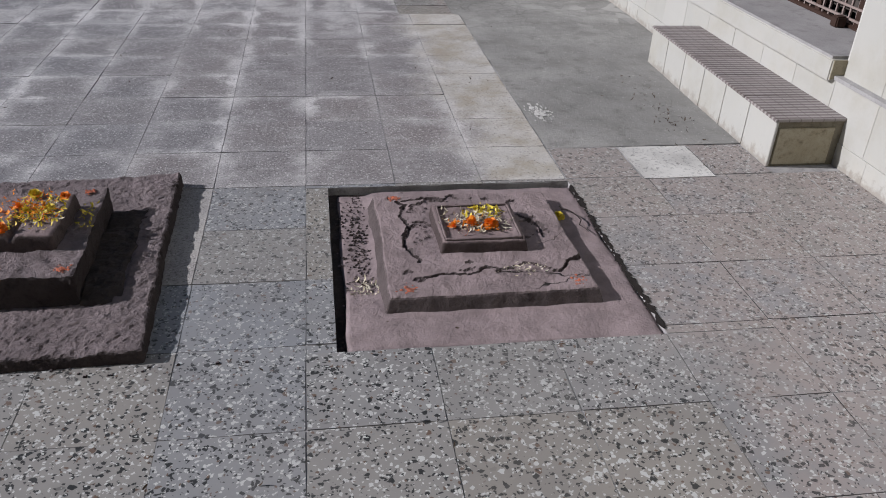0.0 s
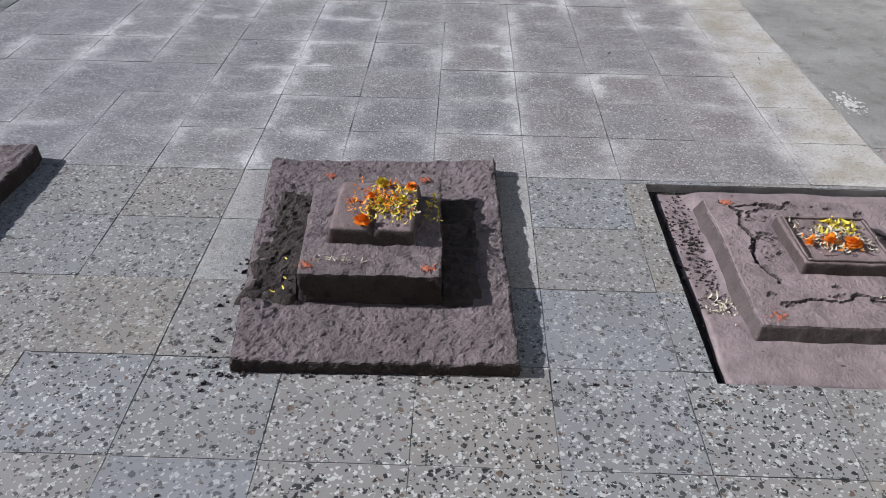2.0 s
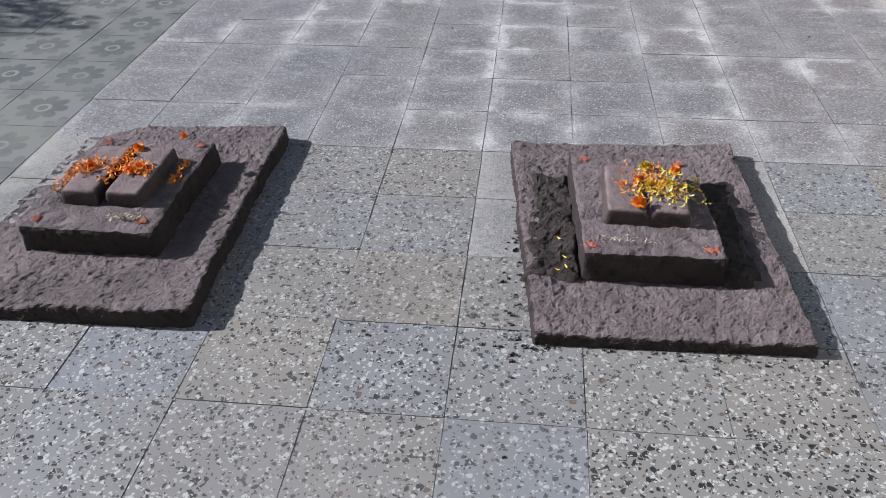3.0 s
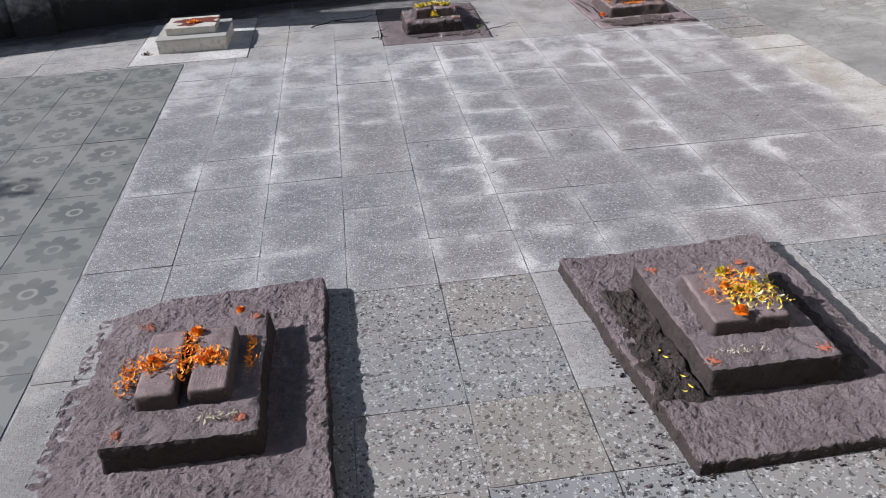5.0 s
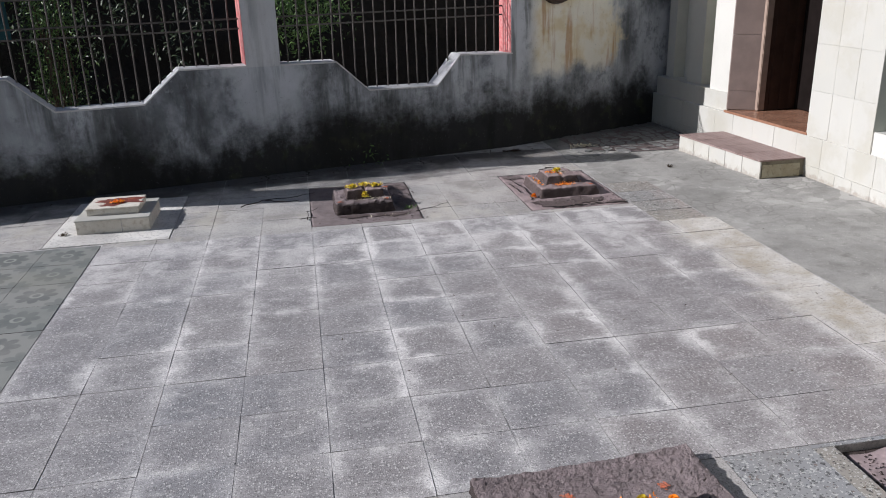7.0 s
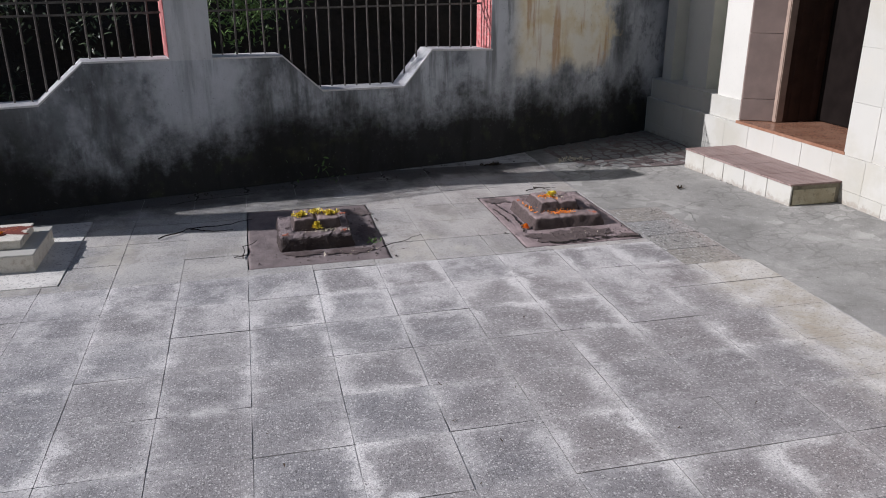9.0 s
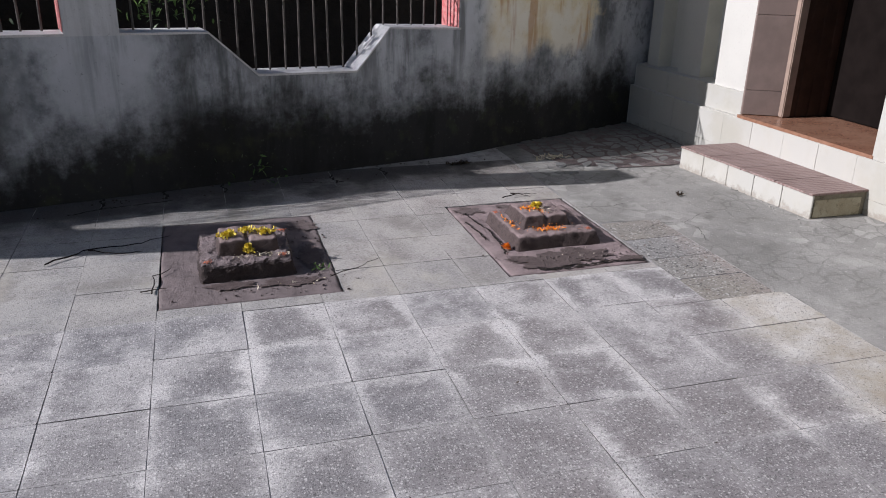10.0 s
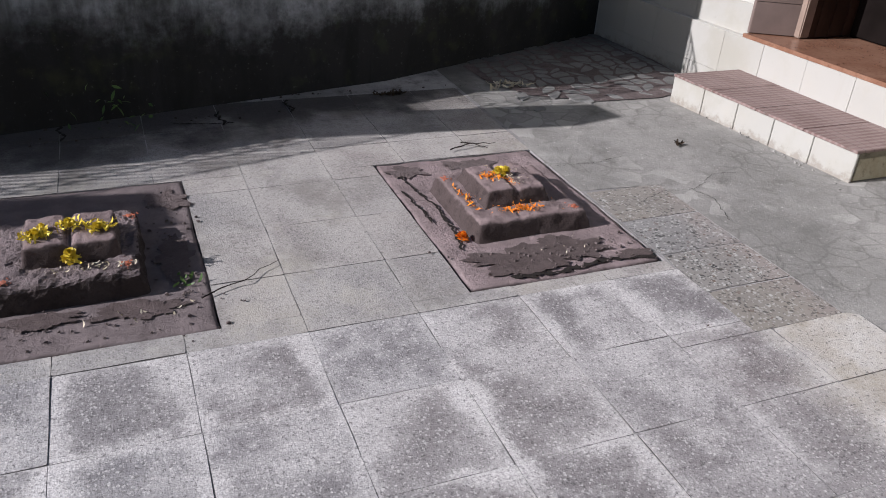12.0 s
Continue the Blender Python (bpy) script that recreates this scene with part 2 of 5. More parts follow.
def m_mottled(name, cols, scale, grain=150.0, bump=0.4, dist=0.004, rough=0.85, spec=0.2, vein=0.0, dust_lit_top=None, flags=0.0, foot=0.0):
    k = Nodes(name, rough, 0, spec)
    c = k.mix(k.rng(k.noise(scale, 6, 0.62), 0.3, 0.7), cols[0], cols[1])
    c = k.mix(k.rng(k.noise(scale * 3.7, 5, 0.65), 0.5, 0.75, 0, 0.8), c, cols[2])
    c = k.mix(k.rng(k.noise(grain, 3, 0.7), 0.45, 0.8, 0, 0.4), c, tuple(v * 0.45 for v in cols[0]))
    h = k.math("ADD", k.noise(grain, 5, 0.75), k.math("MULTIPLY", k.noise(grain * 0.2, 5, 0.7), 2.0))
    # Pale where faces turn up, dark on sides: dust plus painted sun and shade.
    if dust_lit_top:
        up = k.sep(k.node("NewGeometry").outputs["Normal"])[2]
        faces_up = k.rng(k.math("ADD", up, k.math("MULTIPLY", k.math("SUBTRACT", k.noise(26, 5, 0.7), 0.5), 0.9)), 0.45, 0.95)
        c = k.mix(k.math("MULTIPLY", faces_up, 0.8), c, k.mix(k.rng(k.noise(9, 5, 0.65), 0.35, 0.65), dust_lit_top, tuple(v * 0.7 for v in dust_lit_top)))
    if flags:
        far = k.rng(k.sep(k.pos())[1], 4.6, 5.8)
        c = k.mix(k.rng(k.noise(0.9, 5, 0.65), 0.42, 0.66, 0, 0.55), c, tuple(v * 0.7 for v in cols[0]))
        c = k.mix(k.rng(k.noise(48, 5, 0.75), 0.60, 0.68, 0, 0.6), c, tuple(v * 1.7 for v in cols[1]))
        w_ = k.flat(k.warp(k.pos(), 5.0, 0.12))
        cell = k.node("SeparateColor", i0=k.vor(flags, "F1", w_, "Color")).outputs[0]
        c = k.mix(k.math("MULTIPLY", k.rng(cell, 0.3, 0.9, 0, 0.6), k.math("MULTIPLY", k.rng(k.noise(1.1, 4), 0.40, 0.56), far)), c, tuple(v * 1.3 for v in cols[1]))
        rim = k.rng(k.vor(flags, "DISTANCE_TO_EDGE", w_), 0.07, 0.02)
        c = k.mix(k.math("MULTIPLY", k.math("MULTIPLY", rim, far), k.rng(k.noise(1.5, 4), 0.44, 0.60, 0, 0.4)), c, tuple(v * 0.8 for v in cols[2]))
    # Wet ground and the wall's cast shadow, both darkened into the colour.
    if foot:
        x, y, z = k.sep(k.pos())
        wet_shade = k.math("ADD", k.math("SUBTRACT", y, k.math("MULTIPLY", x, 0.403)), k.math("MULTIPLY", k.math("SUBTRACT", k.noise(3.0, 6, 0.65), 0.5), 0.7))
        c = k.mix(k.rng(wet_shade, 7.62, 8.0, 0, foot), c, (0.045, 0.042, 0.04))
    if vein:
        crack = k.vor(vein, "DISTANCE_TO_EDGE", k.flat(k.warp(k.pos(), 7.0, 0.22)))
        line = k.math("MULTIPLY", k.rng(crack, 0.007, 0.002), k.rng(k.noise(1.6, 3), 0.53, 0.6))
        c = k.mix(line, c, (0.03, 0.027, 0.025))
        h = k.math("SUBTRACT", h, k.math("MULTIPLY", line, 2.0))
    return k.done(c, h, bump, dist)


def m_plaster(name, lo, hi, drips):
    """Lime-washed boundary wall: streaks, black mould that creeps up from wet ground, pale yellow patches."""
    k = Nodes(name, 0.9, 0, 0.15)
    x, y, z = k.sep(k.pos())
    streak = k.noise(1.0, 5, 0.6, k.scaled(7.5, 7.5, 0.7))
    blot = k.noise(3.4, 6, 0.62)
    wide = k.noise(0.95, 3, 0.5, k.scaled(1.3, 1.3, 0.35))
    c = k.mix(k.rng(k.noise(1.5, 6, 0.62, k.scaled(1, 1, 0.8)), 0.38, 0.60), lo, hi)
    c = k.mix(k.rng(blot, 0.4, 0.7, 0, 0.45), c, tuple(0.5 * (p + q) for p, q in zip(lo, hi)))
    c = k.mix(k.rng(k.noise(8.0, 7, 0.72, k.scaled(1, 1, 0.7)), 0.50, 0.66, 0, 0.55), c, tuple(v * 0.55 for v in lo))
    c = k.mix(k.rng(k.noise(14.0, 6, 0.7), 0.56, 0.70, 0, 0.35), c, hi)
    lime = None
    for at, half in ((-2.06, 0.38), (-4.5, 0.75), (0.2, 0.30)):
        off = k.math("ABSOLUTE", k.math("ADD", k.math("SUBTRACT", x, at), k.math("MULTIPLY", k.math("SUBTRACT", blot, 0.5), 0.7)))
        one = k.rng(off, half, half * 0.45)
        lime = one if lime is None else k.math("MAXIMUM", lime, one)
    c = k.mix(k.math("MULTIPLY", lime, 0.75), c, hi)
    run = None
    for at, half in ((-3.37, 0.62), (-0.85, 0.60), (-2.75, 0.3), (-1.42, 0.42)):
        one = k.rng(k.math("ABSOLUTE", k.math("SUBTRACT", x, at)), half, half * 0.3)
        run = one if run is None else k.math("MAXIMUM", run, one)
    run = k.math("MULTIPLY", run, k.rng(k.noise(1.0, 6, 0.68, k.scaled(4.2, 4.2, 1.1)), 0.42, 0.60))
    c = k.mix(k.math("MULTIPLY", run, 0.9 * drips), c, (0.05, 0.052, 0.052))
    yel = k.math("MULTIPLY", k.rng(x, 0.42, 0.6), k.rng(k.math("ADD", z, k.math("MULTIPLY", k.math("SUBTRACT", blot, 0.5), 0.5)), 0.62, 0.78))
    yel = k.math("MULTIPLY", yel, k.rng(k.math("ADD", x, k.math("MULTIPLY", k.math("SUBTRACT", blot, 0.5), 0.9)), 1.62, 1.40))
    c = k.mix(k.math("MULTIPLY", yel, 0.9), c, k.mix(k.rng(blot, 0.36, 0.56), (0.70, 0.61, 0.40), (0.80, 0.77, 0.66)))
    rust = k.math("MULTIPLY", yel, k.rng(streak, 0.56, 0.66))
    c = k.mix(k.math("MULTIPLY", rust, 0.6), c, (0.42, 0.2, 0.06))
    drip = k.math("MULTIPLY", k.rng(streak, 0.48, 0.64), k.rng(wide, 0.42, 0.56))
    c = k.mix(k.math("MULTIPLY", drip, k.math("SUBTRACT", drips, k.math("MULTIPLY", yel, 0.95 * drips))), c, (0.07, 0.075, 0.072))
    height = k.math("ADD", k.math("ADD", z, k.math("MULTIPLY", k.math("SUBTRACT", streak, 0.5), 0.26)), k.math("MULTIPLY", k.math("SUBTRACT", wide, 0.5), -0.7))
    rise = k.math("MULTIPLY", k.rng(x, -1.9, 0.9), 0.10)
    height = k.math("SUBTRACT", height, rise)
    mould = k.rng(k.math("ADD", height, k.math("ADD", k.math("MULTIPLY", k.math("SUBTRACT", blot, 0.5), 0.5), k.math("MULTIPLY", k.math("SUBTRACT", k.noise(18, 6, 0.72), 0.5), 0.30))), 0.63, 0.20)
    moss = k.rng(k.noise(6, 4), 0.55, 0.7)
    c = k.mix(k.math("MULTIPLY", mould, 0.97), c, k.mix(moss, (0.019, 0.019, 0.018), (0.03, 0.034, 0.02)))
    c = k.mix(k.rng(k.noise(48, 3, 0.7), 0.62, 0.75, 0, 0.55), c, (0.12, 0.12, 0.115))
    return k.done(c, k.math("ADD", k.noise(60, 5, 0.7), k.math("MULTIPLY", k.noise(9, 4), 2.0)), 0.4, 0.006)


def m_plain(name, col, rough=0.7, spec=0.3, var=0.25, scale=6.0, grain=120.0, bump=0.15, metal=0.0, tint=None):
    k = Nodes(name, rough, metal, spec)
    c = k.mix(k.rng(k.noise(scale, 5, 0.6), 0.3, 0.72), col, tint or tuple(v * (1 - var) for v in col))
    c = k.mix(k.math("MULTIPLY", k.rnd(), 0.35), c, tuple(v * (1 - var) for v in col))
    c = k.mix(k.rng(k.noise(grain, 3, 0.7), 0.55, 0.8, 0, 0.3), c, tuple(v * 0.5 for v in col))
    return k.done(c, k.noise(grain, 4, 0.7), bump, 0.002)


def m_white_tile():
    k = Nodes("white_glazed_tile", 0.35, 0, 0.4)
    x, y, z = k.sep(k.pos())
    c = k.mix(k.rnd(), (0.435, 0.43, 0.39), (0.47, 0.464, 0.425))
    c = k.mix(k.rng(k.noise(5, 5, 0.65), 0.45, 0.8, 0, 0.35), c, (0.50, 0.475, 0.40))
    run = k.noise(1.0, 4, 0.6, k.scaled(16, 16, 1.4))
    c = k.mix(k.rng(run, 0.6, 0.75, 0, 0.3), c, (0.42, 0.40, 0.35))
    c = k.mix(k.rng(k.noise(1.7, 6, 0.7), 0.48, 0.66, 0, 0.5), c, (0.385, 0.365, 0.30))
    c = k.mix(k.rng(k.noise(34, 5, 0.75), 0.62, 0.72, 0, 0.35), c, (0.30, 0.275, 0.22))
    splash = k.rng(k.math("ADD", z, k.math("MULTIPLY", k.math("SUBTRACT", k.noise(22, 5, 0.7), 0.5), 0.20)), 0.045, 0.0)
    c = k.mix(k.math("MULTIPLY", splash, 0.55), c, (0.24, 0.20, 0.16))
    return k.done(c, k.noise(14, 3), 0.05, 0.002, k.rng(k.noise(8, 3), 0.3, 0.7, 0.28, 0.5))


def m_ribbed(name, lo, hi, line):
    """Red-brown anti-slip tile with fine ribs."""
    k = Nodes(name, 0.65, 0, 0.3)
    x, y, z = k.sep(k.pos())
    rib = k.rng(k.math("ABSOLUTE", k.math("SUBTRACT", k.math("FRACT", k.math("MULTIPLY", y, 31.0)), 0.5)), 0.2, 0.34)
    cross = k.rng(k.math("ABSOLUTE", k.math("SUBTRACT", k.math("FRACT", k.math("MULTIPLY", x, 19.0)), 0.5)), 0.44, 0.48)
    c = k.mix(k.rng(k.noise(7, 5), 0.3, 0.7), lo, hi)
    c = k.mix(k.math("MULTIPLY", rib, 0.75), c, line)
    c = k.mix(k.math("MULTIPLY", cross, 0.5), c, (0.09, 0.07, 0.06))
    return k.done(c, rib, 0.6, 0.003)


def m_leaf(name, a, b):
    k = Nodes(name, 0.5, 0, 0.3)
    c = k.mix(k.isl(), a, b)
    k.b.inputs["Subsurface Weight"].default_value = 0.0
    return k.done(c, k.noise(60, 2), 0.1, 0.002)


TERRAZZO = m_terrazzo("terrazzo_tile", (0.28, 0.258, 0.222), (0.25, 0.262, 0.275), 0.04)
BLEACHED = m_bleached("bleached_tile", (0.214, 0.206, 0.202), (0.77, 0.752, 0.725))
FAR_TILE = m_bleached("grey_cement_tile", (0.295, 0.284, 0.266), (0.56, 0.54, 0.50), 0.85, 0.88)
WHITE_SPECKLE = m_terrazzo("white_terrazzo", (0.66, 0.645, 0.60), (0.70, 0.685, 0.64), 0.55)
FLOWER = m_flower()
JOINT = m_mottled("joint_mortar", [grey(0.22, 0.03), grey(0.50, 0.03), grey(0.05, 0.05)], 2.4, 140)
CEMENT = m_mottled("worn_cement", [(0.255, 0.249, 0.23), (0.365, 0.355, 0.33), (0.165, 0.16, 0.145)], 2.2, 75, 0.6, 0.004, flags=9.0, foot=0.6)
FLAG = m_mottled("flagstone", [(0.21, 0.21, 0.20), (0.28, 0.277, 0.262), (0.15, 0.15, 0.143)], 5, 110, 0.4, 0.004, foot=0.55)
CREAM_GLAZE = m_mottled("cream_glaze", [(0.60, 0.565, 0.49), (0.68, 0.65, 0.58), (0.36, 0.30, 0.22)], 6, 140, 0.15, 0.002, 0.5)
# Side tones kept very dark: the shade on upright faces is in these colours.
MORTAR = m_mottled("rough_mortar", [(0.055, 0.042, 0.04), (0.08, 0.064, 0.061), (0.028, 0.022, 0.02)], 6.5, 105, 1.0, 0.014, dust_lit_top=(0.335, 0.276, 0.274))
BLOCK = m_mottled("moulded_cement", [(0.065, 0.049, 0.046), (0.095, 0.073, 0.069), (0.035, 0.027, 0.026)], 8, 120, 0.7, 0.006, dust_lit_top=(0.33, 0.256, 0.247))
BED = m_mottled("smoothed_mortar", [(0.16, 0.127, 0.122), (0.21, 0.172, 0.165), (0.09, 0.07, 0.066)], 3.5, 60, 0.8, 0.006, dust_lit_top=(0.355, 0.283, 0.278))
BED_CRACKED = m_mottled("cracked_mortar", [(0.085, 0.068, 0.065), (0.13, 0.106, 0.102), (0.05, 0.04, 0.037)], 4.0, 70, 0.9, 0.008, vein=3.4, dust_lit_top=(0.385, 0.305, 0.299))
SOILED = m_mottled("soiled_mortar", [(0.10, 0.08, 0.076), (0.145, 0.12, 0.115), (0.055, 0.044, 0.042)], 4.5, 100, 0.7, 0.006, dust_lit_top=(0.235, 0.197, 0.193))
WET = m_mottled("wet_mortar", [(0.095, 0.074, 0.07), (0.135, 0.107, 0.102), (0.06, 0.047, 0.044)], 12, 100, 0.7, 0.006, 0.6)
# Dirt and the shade inside open gaps, in one near-black colour.
CREVICE = m_mottled("crevice_dirt_shade", [(0.022, 0.018, 0.016), (0.03, 0.025, 0.022), (0.014, 0.012, 0.01)], 20, 140, 0.5, 0.003)
SOIL = m_mottled("dark_soil", [(0.055, 0.043, 0.038), (0.085, 0.069, 0.062), (0.032, 0.026, 0.022)], 9, 90, 1.0, 0.01)
DAMP = m_mottled("damp_mortar", [(0.125, 0.10, 0.095), (0.18, 0.148, 0.142), (0.08, 0.065, 0.06)], 14, 100, 0.8, 0.008)
PLASTER = m_plaster("boundary_plaster", (0.145, 0.156, 0.168), (0.50, 0.525, 0.56), 0.7)
WASH = m_plaster("pillar_wash", (0.36, 0.375, 0.385), (0.54, 0.555, 0.57), 0.5)
WALL_TOP = m_mottled("pale_wall_top", [grey(0.50, 0.0), grey(0.62, 0.01), grey(0.36, 0.0)], 5, 90, 0.4, 0.004)
PINK = m_plain("pink_paint", (0.56, 0.27, 0.25), 0.6, 0.3, 0.35, 30, 60, 0.25, tint=(0.5, 0.12, 0.12))
IRON = m_plain("weathered_iron", (0.115, 0.105, 0.095), 0.55, 0.4, 0.45, 30, 200, 0.2, 0.3)
WHITE_TILE = m_white_tile()
WALL_WHITE = m_plain("white_wall_tile", (0.575, 0.567, 0.52), 0.4, 0.4, 0.10, 3.0, 60, 0.04)
# Cream tint holds the bounced light on the pilasters' shaded sides.
CREAM_BOUNCE = m_plain("cream_bounce", (0.62, 0.61, 0.52), 0.7, 0.2, 0.12, 4, 80, 0.1)
GRANITE = m_mottled("grimy_render", [(0.36, 0.315, 0.215), (0.44, 0.40, 0.295), (0.17, 0.14, 0.09)], 8.0, 140, 0.3, 0.003)
GRIMY_EDGE = m_mottled("grimy_bedding", [(0.19, 0.168, 0.12), (0.25, 0.225, 0.165), (0.10, 0.086, 0.06)], 9, 140, 0.4, 0.003)
RIBBED = m_ribbed("ribbed_step_tile", (0.14, 0.115, 0.108), (0.21, 0.18, 0.172), (0.40, 0.37, 0.35))
RIBBED_RED = m_ribbed("ribbed_red_tile", (0.20, 0.13, 0.115), (0.28, 0.20, 0.18), (0.31, 0.245, 0.225))
TERRACOTTA = m_mottled("polished_red_floor", [(0.24, 0.12, 0.075), (0.31, 0.175, 0.115), (0.17, 0.075, 0.045)], 6, 60, 0.08, 0.002, 0.22, 0.5)
JAMB = m_plain("brown_jamb_tile", (0.235, 0.18, 0.158), 0.35, 0.4, 0.25, 5, 90, 0.08)
WOOD = m_plain("pale_wood_frame", (0.36, 0.27, 0.215), 0.5, 0.3, 0.3, 9, 70, 0.15)
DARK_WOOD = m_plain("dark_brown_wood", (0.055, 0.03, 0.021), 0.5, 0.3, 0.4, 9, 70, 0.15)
# Near-black so that sunlit wood still shows the doorway's interior shade.
SHADE_BLACK = m_plain("shade_black_wood", (0.012, 0.009, 0.008), 0.9, 0.05, 0.4, 9, 70, 0.15)
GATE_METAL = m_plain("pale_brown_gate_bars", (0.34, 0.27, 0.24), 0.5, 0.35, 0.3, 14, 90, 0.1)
# Low tone carries the dimness of the unlit room.
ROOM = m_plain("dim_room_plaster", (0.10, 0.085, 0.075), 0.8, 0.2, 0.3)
STONE_SLAB = m_mottled("grey_threshold_stone", [grey(0.30, 0.03), grey(0.38, 0.03), grey(0.22, 0.04)], 4, 120, 0.3, 0.003, 0.6)
ORANGE = m_leaf("marigold_orange", (0.80, 0.22, 0.01), (0.88, 0.33, 0.02))
YELLOW = m_leaf("marigold_yellow", (0.62, 0.48, 0.03), (0.76, 0.62, 0.08))
PALE = m_leaf("dry_petal", (0.55, 0.48, 0.33), (0.62, 0.58, 0.46))
VERMILION = m_plain("vermilion_paste", (0.56, 0.16, 0.08), 0.9, 0.1, 0.35, 40, 150, 0.6, tint=(0.26, 0.15, 0.125))
RED_STAIN = m_plain("dried_red_stain", (0.22, 0.06, 0.045), 0.7, 0.2, 0.4, 30, 120, 0.3, tint=(0.12, 0.05, 0.04))
LEAF = m_leaf("shrub_leaf", (0.045, 0.09, 0.022), (0.11, 0.19, 0.045))
# Darker copy of shrub_leaf with the shade behind the wall in its colour.
SHADED_LEAF = m_leaf("shaded_leaf_copy", (0.022, 0.036, 0.016), (0.06, 0.085, 0.04))
BARK = m_plain("bark", (0.10, 0.075, 0.055), 0.9, 0.1, 0.4, 12, 60, 0.6)
GROUND = m_mottled("packed_earth", [(0.20, 0.17, 0.14), (0.26, 0.225, 0.185), (0.13, 0.11, 0.09)], 0.7, 40, 0.5, 0.01)
# Near-black tone carries the deep shade behind the boundary wall.
BANK = m_mottled("shade_black_bank", [(0.018, 0.016, 0.014), (0.028, 0.024, 0.02), (0.010, 0.009, 0.008)], 2.5, 40, 0.8, 0.02)
TEAL = m_plain("teal_sheet", (0.015, 0.07, 0.08), 0.6, 0.3, 0.3)
GLASS = Nodes("window_glass", 0.06, 0, 0.5).done((0.03, 0.035, 0.035))
GREEN_FRAME = m_plain("green_window_frame", (0.16, 0.22, 0.17), 0.5, 0.3, 0.25)
TWIG = m_plain("dry_twig", (0.035, 0.028, 0.024), 0.9, 0.1, 0.3)


# ---- mesh helpers ----
def linked(name, verts, faces, material, parent=None, smooth=False):
    me = bpy.data.meshes.new(name)
    me.from_pydata([tuple(v) for v in verts], [], faces)
    me.update()
    if material:
        me.materials.append(material)
    if smooth:
        me.polygons.foreach_set("use_smooth", [True] * len(me.polygons))
    ob = new(name, me)
    if parent:
        ob.parent = parent
        ob.matrix_parent_inverse = parent.matrix_basis.inverted()
    return ob


def part(name, bm, material, parent, label="", smooth=False):
    bmesh.ops.recalc_face_normals(bm, faces=bm.faces)
    me = bpy.data.meshes.new(name)
    bm.to_mesh(me)
    bm.free()
    me.materials.append(material)
    if smooth:
        me.polygons.foreach_set("use_smooth", [True] * len(me.polygons))
    ob = new(name, me)
    if parent:
        ob.parent = parent
        ob.matrix_parent_inverse = parent.matrix_basis.inverted()
    if label:
        tagged(ob, label)
    return ob


def thing(name, label, category, at=(0, 0, 0), turn=0.0, group="", kind=""):
    ob = new(name)
    ob.empty_display_size = 0.1
    ob.matrix_world = pose(*at, 0, 0, turn)
    return tagged(ob, label, category, group, kind)


def box_bm(x0, x1, y0, y1, z0, z1, bevel=0.0):
    bm = bmesh.new()
    bmesh.ops.create_cube(bm, size=1.0, matrix=Matrix.Translation(((x0 + x1) / 2, (y0 + y1) / 2, (z0 + z1) / 2)) @ Matrix.Diagonal((x1 - x0, y1 - y0, z1 - z0, 1)))
    if bevel:
        bmesh.ops.bevel(bm, geom=bm.edges[:], offset=bevel, segments=2, affect="EDGES", clamp_overlap=True)
    return bm


def fbm(p, f, octaves=4, gain=0.5):
    v, a, q = 0.0, 1.0, Vector(p) * f
    for _ in range(octaves):
        v += a * noise.noise(q)
        q, a = q * 2.03 + Vector((3.1, 1.7, 5.3)), a * gain
    return v


